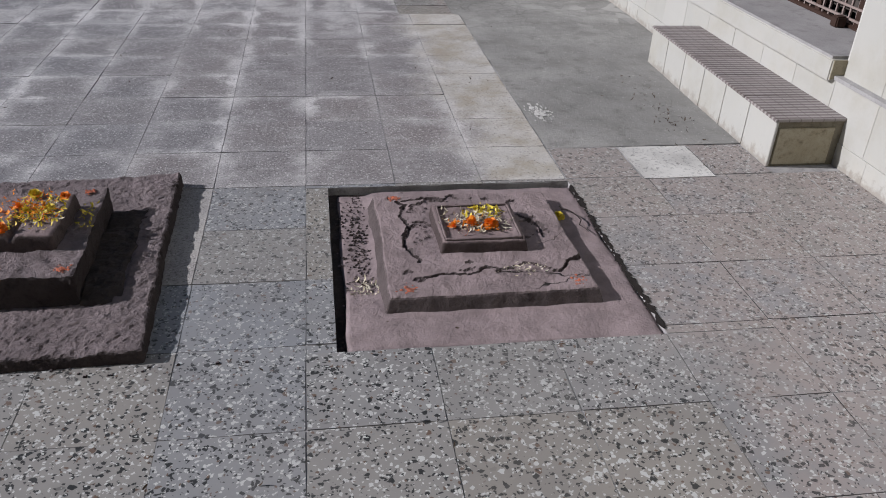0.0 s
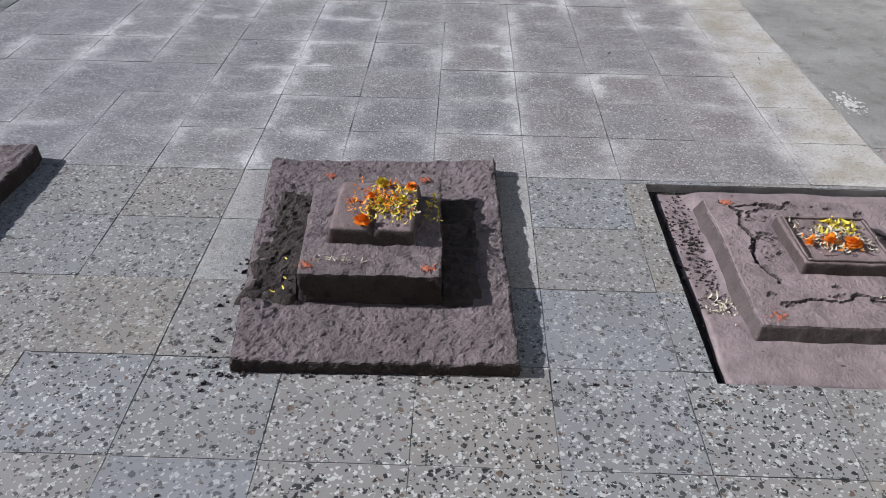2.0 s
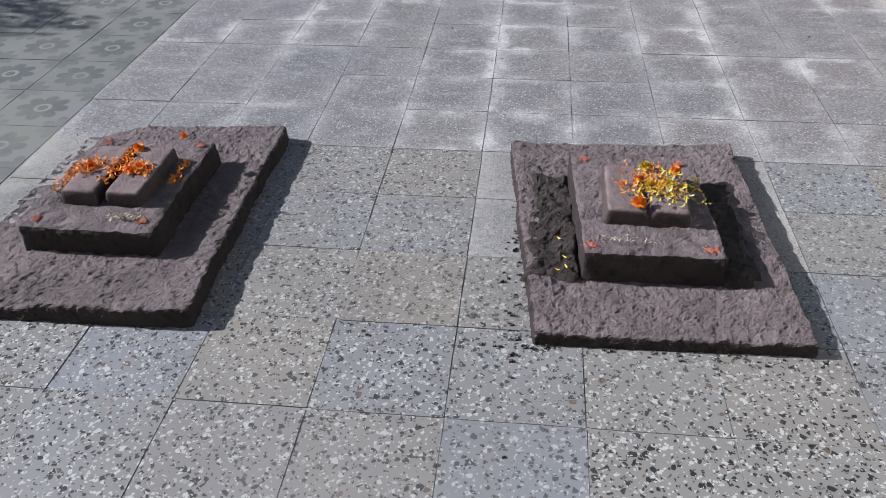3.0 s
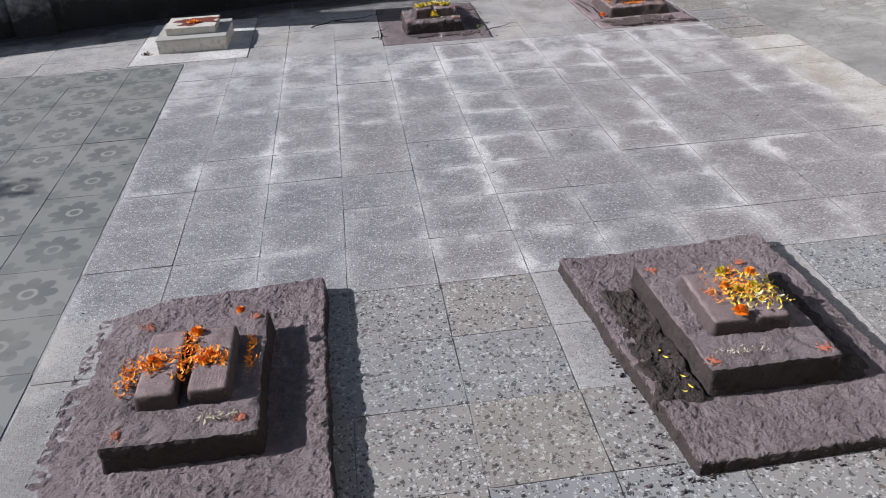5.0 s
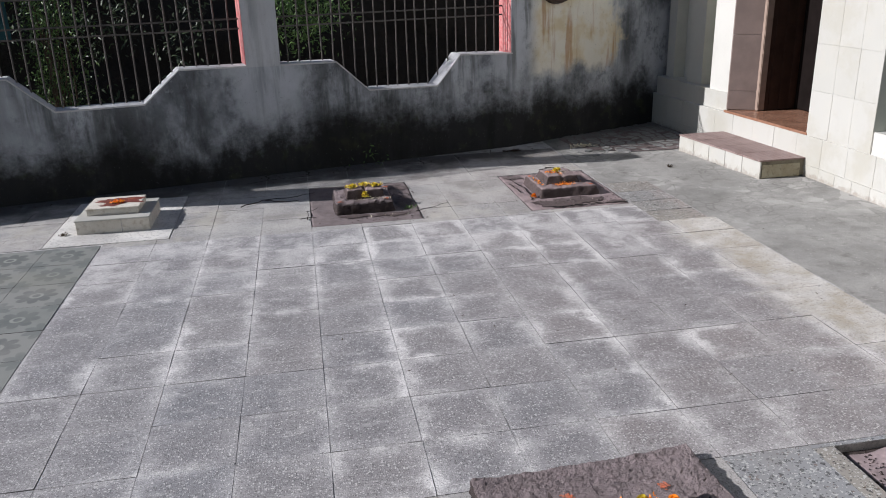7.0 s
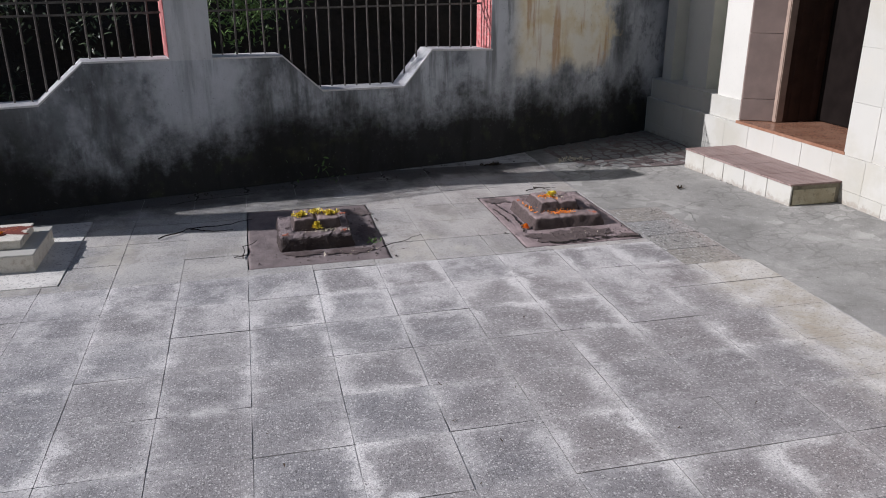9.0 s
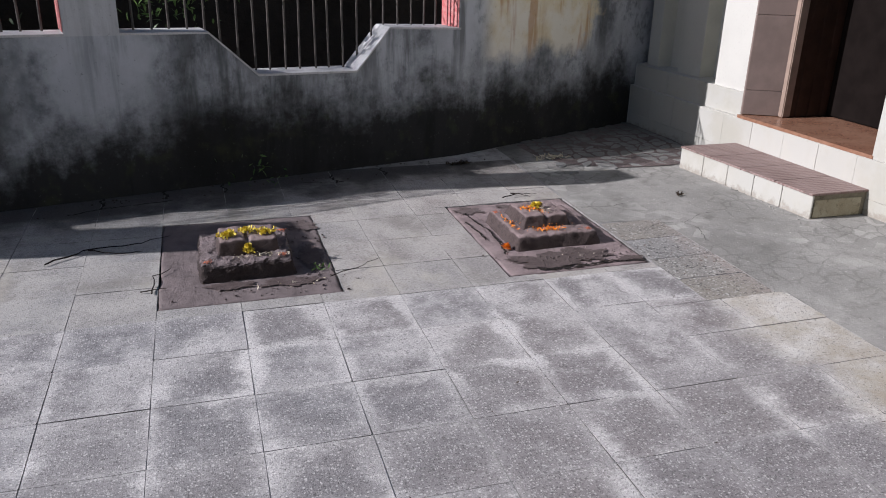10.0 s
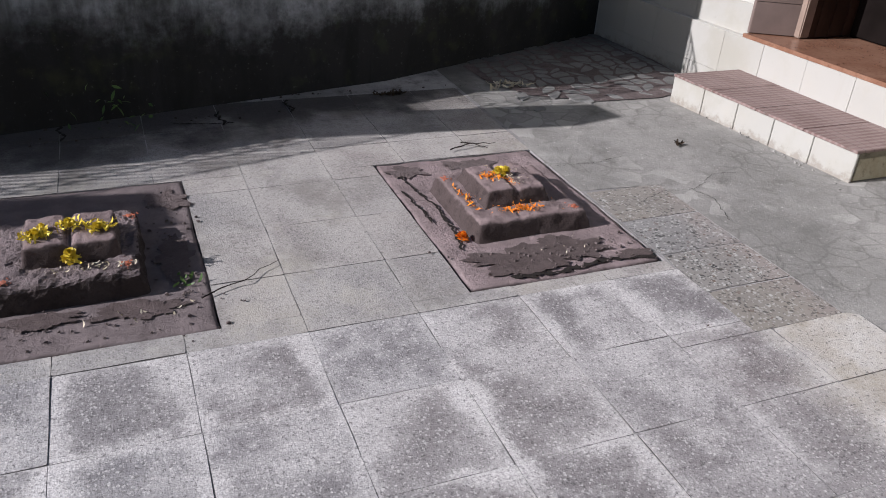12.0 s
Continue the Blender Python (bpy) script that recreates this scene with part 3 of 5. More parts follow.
def rough_block(x0, x1, y0, y1, z0, z1, step=0.02, r=0.012, amp=0.006, freq=9.0, taper=0.0, seed=0.0, top=None, wob=0.0, octaves=4, quad=None):
    """A cast or trowelled block: rounded edges, uneven faces. taper: how much smaller the top is on each side; top: a function of x, y added to the height of upper points; wob: waviness of its outline; quad: its true corners, front left, front right, back right, back left."""
    bm = bmesh.new()
    size = (x1 - x0, y1 - y0, z1 - z0)
    n = [max(2, int(round(s / step))) for s in size]
    n[2] = max(2, min(n[2], 8))
    seen = {}

    def vert(i, j, k):
        if (i, j, k) not in seen:
            seen[(i, j, k)] = bm.verts.new((x0 + size[0] * i / n[0], y0 + size[1] * j / n[1], z0 + size[2] * k / n[2]))
        return seen[(i, j, k)]

    def sheet(f, na, nb):
        for a in range(na):
            for b in range(nb):
                bm.faces.new((vert(*f(a, b)), vert(*f(a + 1, b)), vert(*f(a + 1, b + 1)), vert(*f(a, b + 1))))

    sheet(lambda a, b: (a, b, n[2]), n[0], n[1])
    sheet(lambda a, b: (a, 0, b), n[0], n[2])
    sheet(lambda a, b: (a, n[1], b), n[0], n[2])
    sheet(lambda a, b: (0, a, b), n[1], n[2])
    sheet(lambda a, b: (n[0], a, b), n[1], n[2])
    cx, cy = (x0 + x1) / 2, (y0 + y1) / 2
    for v in bm.verts:
        p = v.co.copy()
        q = Vector((min(max(p.x, x0 + r), x1 - r), min(max(p.y, y0 + r), y1 - r), min(p.z, z1 - r)))
        d = p - q
        if d.length > 1e-6:
            p = q + d.normalized() * min(r, d.length)
        up = (p.z - z0) / size[2]
        if taper:
            p.x = cx + (p.x - cx) * (1 - 2 * taper * up / size[0])
            p.y = cy + (p.y - cy) * (1 - 2 * taper * up / size[1])
        s = Vector((p.x + seed, p.y + 2 * seed, p.z))
        if wob:
            p.x += wob * fbm(s, 4.0, 3) * (1 if abs(p.x - cx) > 0.3 * size[0] else 0.3)
            p.y += wob * fbm(s + Vector((7, 0, 0)), 4.0, 3) * (1 if abs(p.y - cy) > 0.3 * size[1] else 0.3)
        h = fbm(s, freq, octaves, 0.6)
        if up > 0.5:
            p.z += amp * h
        if top:
            p.z += top(p.x, p.y) * up
        p.x += 0.7 * amp * fbm(s + Vector((0, 9, 0)), freq, 3) * (p.x - cx) / size[0] * 2
        p.y += 0.7 * amp * fbm(s + Vector((0, 0, 9)), freq, 3) * (p.y - cy) / size[1] * 2
        if quad:
            u_, w_ = (p.x - x0) / size[0], (p.y - y0) / size[1]
            fl, fr, br, bl = (Vector(q_) for q_ in quad)
            f_ = fl * (1 - u_) + fr * u_
            g_ = bl * (1 - u_) + br * u_
            p.xy = f_ * (1 - w_) + g_ * w_
        v.co = p
    return bm


def cut(rect, hole):
    """What is left of a rectangle outside a hole, as rectangles."""
    a, b, c, d = rect
    e, f, g, h = hole
    if e >= b or f <= a or g >= d or h <= c:
        return [rect]
    out = []
    if c < g:
        out.append((a, b, c, g))
    if h < d:
        out.append((a, b, h, d))
    c2, d2 = max(c, g), min(d, h)
    if a < e:
        out.append((a, e, c2, d2))
    if f < b:
        out.append((f, b, c2, d2))
    return [q for q in out if q[1] - q[0] > 0.02 and q[3] - q[2] > 0.02]


TILE_MESHES = {}
GRIME = m_plain("joint_grime", (0.05, 0.046, 0.042), 0.9, 0.1, 0.4, 1.7, 120, 0.3, tint=(0.38, 0.37, 0.35))


def tile_mesh(w, d, t, material, gap, kind):
    """A square-edged tile with a worn outline: sides nibbled a little, now and then a corner broken off. Six of each size."""
    key = (round(w, 3), round(d, 3), material.name, gap, kind)
    if key not in TILE_MESHES:
        r = random.Random(int(w * 1000) * 7 + int(d * 1000) + 31 * kind)
        a, b = w / 2 - gap, d / 2 - gap
        outline = []
        for k in range(4):
            (sx, sy), (ex, ey) = [((-1, -1), (1, -1), (1, 1), (-1, 1))[(k + s) % 4] for s in (0, 1)]
            chip = r.uniform(0.006, 0.016) if r.random() < 0.22 else 0.0025
            length = 2 * (a if k % 2 == 0 else b)
            for f in (chip / length, 0.33 + r.uniform(-0.1, 0.1), 0.68 + r.uniform(-0.1, 0.1), 1 - r.uniform(0.0025, 0.007) / length):
                nib = r.choice((0.0, 0.0, 0.0006, 0.0014, 0.0022))
                x, y = sx + (ex - sx) * f, sy + (ey - sy) * f
                outline.append((x * (a - (nib if k % 2 else 0)), y * (b - (0 if k % 2 else nib))))
        n = len(outline)
        vs = [(x, y, -t) for x, y in outline] + [(x, y, 0.0) for x, y in outline]
        fs = [tuple(range(n, 2 * n))] + [(i, (i + 1) % n, n + (i + 1) % n, n + i) for i in range(n)]
        me = bpy.data.meshes.new("tile")
        me.from_pydata(vs, [], fs)
        me.materials.append(material)
        me.materials.append(GRIME)
        me.polygons.foreach_set("material_index", [0] + [1] * n)
        TILE_MESHES[key] = me
    return TILE_MESHES[key]


def lay(rect, material, parent, rng_, z=0.0, gap=0.0011, name="tile"):
    a, b, c, d = rect
    ob = new(name, tile_mesh(b - a, d - c, 0.012, material, gap, rng_.randrange(6)))
    ob.parent = parent
    ob.matrix_world = pose((a + b) / 2, (c + d) / 2, z + rng_.uniform(-0.0012, 0.0012), rng_.uniform(-0.12, 0.12), rng_.uniform(-0.12, 0.12), rng_.uniform(-0.12, 0.12))
    return ob


# ---- plan ----
def colx(i):
    return -1.775 + 0.35 * i


def rowy(j):
    return 2.87 + 0.343 * j


PIT_A = (0.06, 1.03, 1.80, 2.845)        # sunken bed of the near memorial
PIT_B = (-1.775, -0.965, 6.05, 7.13)
PIT_C = (-0.17, 0.60, 6.02, 7.09)
WHITE_BASE = (-3.58, -2.745, 6.045, 7.16)
PITS = (PIT_A, PIT_B, PIT_C, WHITE_BASE)

# boundary wall: a long run that leans away to the east, then a solid panel to the corner
WALL_TURN = math.degrees(math.atan(0.215))
WALL = pose(0, 8.16, 0, 0, 0, WALL_TURN)
COS = math.cos(radians(WALL_TURN))
BEND, CORNER = (0.26, 8.216), (2.13, 8.97)


def front(y):
    """x of the building's plinth face at y."""
    return 2.27 if y < 6.2 else 2.27 - 0.0691 * (y - 6.2)


# ---- ground, floor bed ----
linked("ground", [(-300, -300, -0.06), (300, -300, -0.06), (300, 300, -0.06), (-300, 300, -0.06)], [(0, 1, 2, 3)], GROUND)
tagged(bpy.data.objects["ground"], "packed brown earth reaching out beyond the courtyard", "ground", kind="structure")
bed = [(-7.0, 2.6, -3.0, 9.3)]
for hole in PITS:
    bed = [q for r_ in bed for q in cut(r_, hole)]
vs, fs = [], []
for a, b, c, d in bed:
    k = len(vs)
    vs += [(a, c, -0.0024), (b, c, -0.0024), (b, d, -0.0024), (a, d, -0.0024), (a, c, -0.05), (b, c, -0.05), (b, d, -0.05), (a, d, -0.05)]
    fs += [(k, k + 1, k + 2, k + 3), (k, k + 4, k + 5, k + 1), (k + 1, k + 5, k + 6, k + 2), (k + 2, k + 6, k + 7, k + 3), (k + 3, k + 7, k + 4, k)]
floor = tagged(linked("floor", vs, fs, JOINT), "courtyard floor of worn terrazzo and cement tiles", "floor", kind="structure")

# worn cement apron before the building, laid as one uneven skin
bm = bmesh.new()
nx, ny = 36, 160
grid = {}
for i in range(nx + 1):
    for j in range(ny + 1):
        y = 3.19 + (9.1 - 3.19) * j / ny
        x0 = 1.03 if y < 5.55 else 0.98 if y < 6.6 else 0.6 if y < 7.15 else 0.62
        x = x0 + (2.4 - x0) * i / nx
        grid[i, j] = bm.verts.new((x, y, 0.001 + 0.004 * fbm((x, y, 0), 1.3, 3)))
for i in range(nx):
    for j in range(ny):
        bm.faces.new((grid[i, j], grid[i + 1, j], grid[i + 1, j + 1], grid[i, j + 1]))
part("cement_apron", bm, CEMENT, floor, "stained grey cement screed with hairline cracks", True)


# ---- boundary wall ----
def prism(profile, y0, y1, m):
    """A closed outline in x, z, drawn out from y0 to y1 and put at the pose m."""
    bm_ = bmesh.new()
    a = [bm_.verts.new(m @ Vector((x / COS, y0, z))) for x, z in profile]
    b = [bm_.verts.new(m @ Vector((x / COS, y1, z))) for x, z in profile]
    bm_.faces.new(a)
    bm_.faces.new(b[::-1])
    for i in range(len(a)):
        bm_.faces.new((a[i], b[i], b[(i + 1) % len(a)], a[(i + 1) % len(a)]))
    return bm_


THICK, DEEP = 0.16, 0.22     # pillars and panel; low wall
LOW = [(-6.4, -0.05), (-6.4, 0.98), (-3.99, 0.98), (-3.70, 0.703), (-3.04, 0.703), (-2.745, 0.962), (-1.435, 0.937), (-1.152, 0.668), (-0.503, 0.652), (-0.266, 0.922), (0.27, 0.90), (0.27, -0.05)]
wall = part("wall_north", prism(LOW, 0.0, DEEP, WALL), PLASTER, None)
tagged(wall, "grey lime-washed boundary wall with black mould and dipped openings", "wall", kind="structure")
# bright dressed top of the low wall
cap = [(p, q) for p, q in zip(LOW[1:-2], LOW[2:-1])]
cap = [e for e in cap if e[0][0] != -2.745] + [((-2.745, 0.962), (-2.205, 0.952)), ((-1.92, 0.946), (-1.435, 0.937))]
bm = bmesh.new()
for (xa, za), (xb, zb) in cap:
    quad = [bm.verts.new(WALL @ Vector((x / COS, y, z + dz))) for x, z, dz in ((xa, za, 0.001), (xb, zb, 0.001), (xb, zb, 0.014), (xa, za, 0.014)) for y in (-0.006, DEEP)]
    for f in ((0, 1, 3, 2), (4, 5, 7, 6), (0, 2, 4, 6), (1, 7, 5, 3), (0, 6, 7, 1), (2, 3, 5, 4)):
        bm.faces.new([quad[i] for i in f])
part("wall_cap", bm, WALL_TOP, wall, "pale dressed mortar capping")
# First pillar is unseen; its height and forward offset place its floor shadow.
for xa, xb, fore, high in ((-4.66, -4.36, -0.09, 1.86), (-2.205, -1.92, 0.003, 1.80)):
    p = part("pillar", prism([(xa, 0.0 if fore < -0.05 else 0.84), (xa, high), (xb, high), (xb, 0.0 if fore < -0.05 else 0.84)], fore, THICK + 0.06, WALL), WASH, wall, "whiter lime-washed pillar")
    part("painted_reveal", prism([(xa - 0.006, 0.975), (xa - 0.006, 1.79), (xa - 0.0015, 1.79), (xa - 0.0015, 0.975)], 0.0, THICK + 0.05, WALL), PINK, p, "flaking pink paint")
# solid panel to the corner
d = Vector((CORNER[0] - BEND[0], CORNER[1] - BEND[1], 0))
PANEL = pose(BEND[0], BEND[1], 0, 0, 0, math.degrees(math.atan2(d.y, d.x)))
bm = bmesh.new()
bmesh.ops.create_cube(bm, size=1, matrix=PANEL @ Matrix.Translation((d.length / 2 + 0.1, THICK / 2, 1.17)) @ Matrix.Diagonal((d.length + 0.2, THICK, 2.46, 1)))
panel = part("wall_panel", bm, PLASTER, wall, "solid end panel with peeling yellow wash and rust runs")
bm = bmesh.new()
bmesh.ops.create_cube(bm, size=1, matrix=PANEL @ Matrix.Translation((-0.003, THICK / 2 + 0.02, 1.64)) @ Matrix.Diagonal((0.004, THICK + 0.03, 1.46, 1)))
part("painted_reveal", bm, PINK, panel, "flaking pink paint")
# dark drain hole high in the panel
bm = bmesh.new()
bmesh.ops.create_cone(bm, cap_ends=True, segments=20, radius1=0.17, radius2=0.15, depth=0.05, matrix=PANEL @ Matrix.Translation((0.55, -0.02, 1.43)) @ pose(0, 0, 0, 90, 0, 0) @ Matrix.Diagonal((1, 0.55, 1, 1)))
part("bracket_stub", bm, DARK_WOOD, panel, "dark rounded stub stained with rust")


def grille(xa, xb, sill):
    g = thing("iron_grille", "weathered iron bar grille set in the boundary wall opening", "fence", WALL @ Vector(((xa + xb) / 2 / COS, 0.155, sill(xa))), group="grilles of the boundary wall")
    r = random.Random(int(xa * 100))
    n = int(round((xb - xa) / 0.098))
    for i in range(1, n):
        x = xa + (xb - xa) * i / n + r.uniform(-0.008, 0.008)
        bm_ = bmesh.new()
        z0 = sill(x) - 0.02
        lean = r.uniform(-0.012, 0.012)
        for q in range(4):
            za, zb = z0 + (1.58 - z0) * q / 4, z0 + (1.58 - z0) * (q + 1) / 4
            a = WALL @ Vector(((x + lean * q / 4) / COS, 0.155, za))
            b = WALL @ Vector(((x + lean * (q + 1) / 4) / COS, 0.155, zb))
            ring = [bm_.verts.new(p + Vector((0.007 * math.cos(t), 0.007 * math.sin(t), 0))) for p in (a, b) for t in (0, 1.05, 2.09, 3.14, 4.19, 5.24)]
            for s in range(6):
                bm_.faces.new((ring[s], ring[(s + 1) % 6], ring[6 + (s + 1) % 6], ring[6 + s]))
        part("bar", bm_, IRON, g, smooth=True)
    for z in (1.265, 1.345, 1.56):
        bm_ = bmesh.new()
        L = (xb - xa) / COS
        bmesh.ops.create_cube(bm_, size=1, matrix=WALL @ Matrix.Translation(((xa + xb) / 2 / COS, 0.144, z)) @ Matrix.Diagonal((L, 0.006, 0.014, 1)))
        part("rail", bm_, IRON, g)


def sill_at(x):
    for (xa, za), (xb, zb) in cap:
        if xa <= x <= xb:
            return za + (zb - za) * (x - xa) / (xb - xa)
    return 0.95


grille(-4.42, -2.21, sill_at)
grille(-1.92, 0.26, sill_at)


# unseen wall added to block southern skylight; closes the courtyard behind the start
south = part("skylight_block_south", box_bm(-7.0, 2.26, -3.0, -2.8, -0.05, 5.6), GRANITE, None)
tagged(south, "plain grimy rendered wall, unseen, added behind the start of the walk to block skylight", "wall", kind="structure")


# ---- building on the east ----
def slab(name, pts, z0, z1, material, parent, label="", bevel=0.0):
    """A solid over a floor outline of points x, y."""
    bm_ = bmesh.new()
    lo = [bm_.verts.new((x, y, z0)) for x, y in pts]
    hi = [bm_.verts.new((x, y, z1)) for x, y in pts]
    bm_.faces.new(lo[::-1])
    bm_.faces.new(hi)
    for i in range(len(pts)):
        bm_.faces.new((lo[i], lo[(i + 1) % len(pts)], hi[(i + 1) % len(pts)], hi[i]))
    if bevel:
        bmesh.ops.bevel(bm_, geom=[e for e in bm_.edges], offset=bevel, segments=2, affect="EDGES", clamp_overlap=True)
    return part(name, bm_, material, parent, label)


def strip(ya, yb, off0, off1):
    """Outline of a run of the facade, from off0 (before the face, negative) to off1 behind it."""
    ys = [ya] + ([6.2] if ya < 6.2 < yb else []) + [yb]
    return [(front(y) + off0, y) for y in ys] + [(front(y) + off1, y) for y in reversed(ys)]


building = tagged(slab("wall_east", strip(-3.0, 9.4, 0.50, 0.62), 2.2, 3.3, WALL_WHITE, None), "white tiled wall of the shrine building", "wall", kind="structure")
PLINTH = slab("plinth", strip(-3.0, 9.3, -0.003, 0.9), -0.05, 0.335, WALL_WHITE, building, "white tiled plinth")
# body of the wall: solid lengths between the openings
slab("wall_length", strip(5.66, 6.40, 0.004, 0.42), 0.335, 2.2, WALL_WHITE, building)
slab("wall_length", strip(4.95, 5.66, 0.012, 0.42), 0.335, 0.50, WALL_WHITE, building)
slab("wall_length", strip(4.95, 5.66, 0.012, 0.42), 1.5, 2.2, WALL_WHITE, building)
slab("wall_length", strip(4.62, 4.95, 0.012, 0.42), 0.335, 2.2, WALL_WHITE, building)
slab("wall_length", strip(-3.0, 3.08, 0.027, 0.42), 0.335, 2.2, WALL_WHITE, building)
slab("wall_length", strip(7.60, 9.4, 0.25, 0.42), 0.335, 2.2, WALL_WHITE, building)
slab("lintel", strip(3.08, 4.62, 0.02, 0.42), 2.15, 2.3, WALL_WHITE, building)
slab("lintel", strip(6.40, 7.59, 0.02, 0.42), 2.15, 2.3, WALL_WHITE, building)
slab("base_course", strip(7.585, 9.3, 0.045, 0.30), 0.335, 0.51, WALL_WHITE, building, "upper white tiled course of the plinth")
# pilasters on the far length
for ya, yb, off, m_ in ((7.575, 7.945, 0.056, WALL_WHITE), (8.23, 8.50, 0.125, WALL_WHITE), (8.785, 8.93, 0.125, WALL_WHITE)):
    col = slab("pilaster", strip(ya, yb, off, 0.28), 0.5105, 2.2, m_, building, "square white pilaster")
    # Thin skin whose tint gives the south side its bounce-lit tone.
    if ya > 8:
        slab("side_face", strip(ya - 0.006, ya - 0.001, off + 0.002, 0.28), 0.5105, 2.2, CREAM_BOUNCE, col, "shaded side tinted cream for bounced light")
roof = tagged(slab("ceiling", strip(-3.0, 9.4, 0.0, 4.2), 3.3, 3.45, WALL_WHITE, None), "plain roof slab over the shrine building", "ceiling", kind="structure")
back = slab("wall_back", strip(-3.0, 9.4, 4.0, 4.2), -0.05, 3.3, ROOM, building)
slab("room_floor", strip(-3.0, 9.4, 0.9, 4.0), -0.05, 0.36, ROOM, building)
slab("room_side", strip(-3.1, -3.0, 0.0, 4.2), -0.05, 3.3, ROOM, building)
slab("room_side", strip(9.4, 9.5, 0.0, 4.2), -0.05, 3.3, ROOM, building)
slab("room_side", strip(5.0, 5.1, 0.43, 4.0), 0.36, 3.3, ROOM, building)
# window with a green frame
win = tagged(slab("window_1", strip(4.95, 5.66, 0.16, 0.18), 0.50, 1.5, GLASS, None), "dark window with a green frame in the white wall", "window", kind="structure")
for ya, yb, za, zb in ((4.95, 5.0, 0.5, 1.5), (5.61, 5.66, 0.5, 1.5), (5.0, 5.61, 0.5, 0.55), (5.0, 5.61, 1.45, 1.5)):
    slab("window_frame", strip(ya, yb, 0.10, 0.2), za, zb, GREEN_FRAME, win, bevel=0.004)
# doorway: red polished threshold, brown tiled jambs, pale wooden frame
door = tagged(slab("door_1", strip(6.40, 7.584, -0.004, 0.9), 0.336, 0.358, TERRACOTTA, None), "open doorway with polished red threshold and wooden frame", "door", kind="structure")
for za, zb in ((0.362, 0.535), (0.537, 1.05), (1.052, 1.6), (1.602, 2.15)):
    slab("jamb", [(front(7.58) + 0.022, 7.588), (front(7.58) + 0.022, 7.570), (front(7.45) + 0.232, 7.452), (front(7.45) + 0.232, 7.588)], za, zb, JAMB, door, "brown glazed jamb tiles", 0.002)
slab("jamb", strip(6.40, 6.42, 0.03, 0.42), 0.362, 2.15, WALL_WHITE, door)
slab("door_frame", strip(7.405, 7.45, 0.222, 0.292), 0.362, 2.15, WOOD, door, "pale brown wooden door frame", 0.006)
slab("door_frame", strip(6.42, 6.50, 0.25, 0.36), 0.362, 2.15, WOOD, door, "pale brown wooden door frame", 0.006)
# Leaf added inside the doorway; its blackness stands for the interior shade.
slab("door_leaf", strip(6.50, 7.41, 0.60, 0.64), 0.366, 2.12, SHADE_BLACK, door, "wooden leaf with the dark interior's shade put into its black colour", 0.004)
slab("inner_jamb", strip(7.41, 7.45, 0.294, 0.62), 0.362, 2.15, DARK_WOOD, door, "dark brown inner lining")
for o_ in (0.33, 0.43, 0.53):
    slab("lining_batten", strip(7.402, 7.409, o_, o_ + 0.05), 0.366, 2.14, DARK_WOOD, door, bevel=0.002)
slab("inner_jamb", strip(6.42, 6.50, 0.36, 0.62), 0.362, 2.15, SHADE_BLACK, door)
slab("jamb_block", strip(7.589, 7.80, 0.062, 0.42), 0.345, 2.2, WALL_WHITE, building)
# gated doorway near the start of the walk
slab("landing", strip(3.10, 4.62, -0.035, 0.5), 0.325, 0.42, WHITE_TILE, building, "white tiled landing", 0.005)
tagged(slab("threshold_stone", strip(3.115, 4.61, -0.03, 0.42), 0.4205, 0.432, STONE_SLAB, building), "dusty grey stone threshold")
slab("return_wall", strip(2.98, 3.10, 0.0345, 0.5), 0.336, 2.2, WALL_WHITE, building)
slab("landing_end", [(2.24, 3.094), (2.33, 3.094), (2.33, 3.0985), (2.24, 3.0985)], 0.335, 0.418, GRANITE, building, "grimy end of the landing")
gate = thing("lattice_gate", "brown folding lattice gate standing on the dusty threshold", "gate", (2.62, 3.85, 0.43))
for y in (3.2, 3.52, 3.86, 4.2, 4.52):
    part("stile", box_bm(2.60, 2.64, y - 0.022, y + 0.022, 0.435, 2.1, 0.003), DARK_WOOD, gate)
for i in range(26):
    y = 3.15 + 0.056 * i
    part("upright", box_bm(2.604, 2.614, y - 0.005, y + 0.005, 0.435, 2.1), GATE_METAL, gate)
for i in range(28):
    z = 0.475 + 0.056 * i
    part("crossbar", box_bm(2.592, 2.602, 3.13, 4.6, z - 0.005, z + 0.005), GATE_METAL, gate)
part("bottom_rail", box_bm(2.595, 2.645, 3.42, 4.6, 0.432, 0.452, 0.004), DARK_WOOD, gate)
part("shoe", box_bm(2.53, 2.585, 3.57, 3.625, 0.432, 0.485, 0.006), DARK_WOOD, gate, "dark wooden foot block")
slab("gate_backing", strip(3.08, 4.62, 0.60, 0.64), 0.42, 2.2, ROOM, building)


def facing(ya, yb, za, zb, off, width, material, rng_):
    """A course of facing tiles on the building, each a thin piece with open joints."""
    n = max(1, int(round((yb - ya) / width)))
    for i in range(n):
        a, b = ya + (yb - ya) * i / n + 0.0006, ya + (yb - ya) * (i + 1) / n - 0.0006
        o = off + rng_.uniform(-0.0008, 0.0008)
        slab("facing_tile", [(front(a) + o, a), (front(a) + o + 0.012, a), (front(b) + o + 0.012, b), (front(b) + o, b)], za + 0.0005, zb - 0.0005, material, building, bevel=0.001)


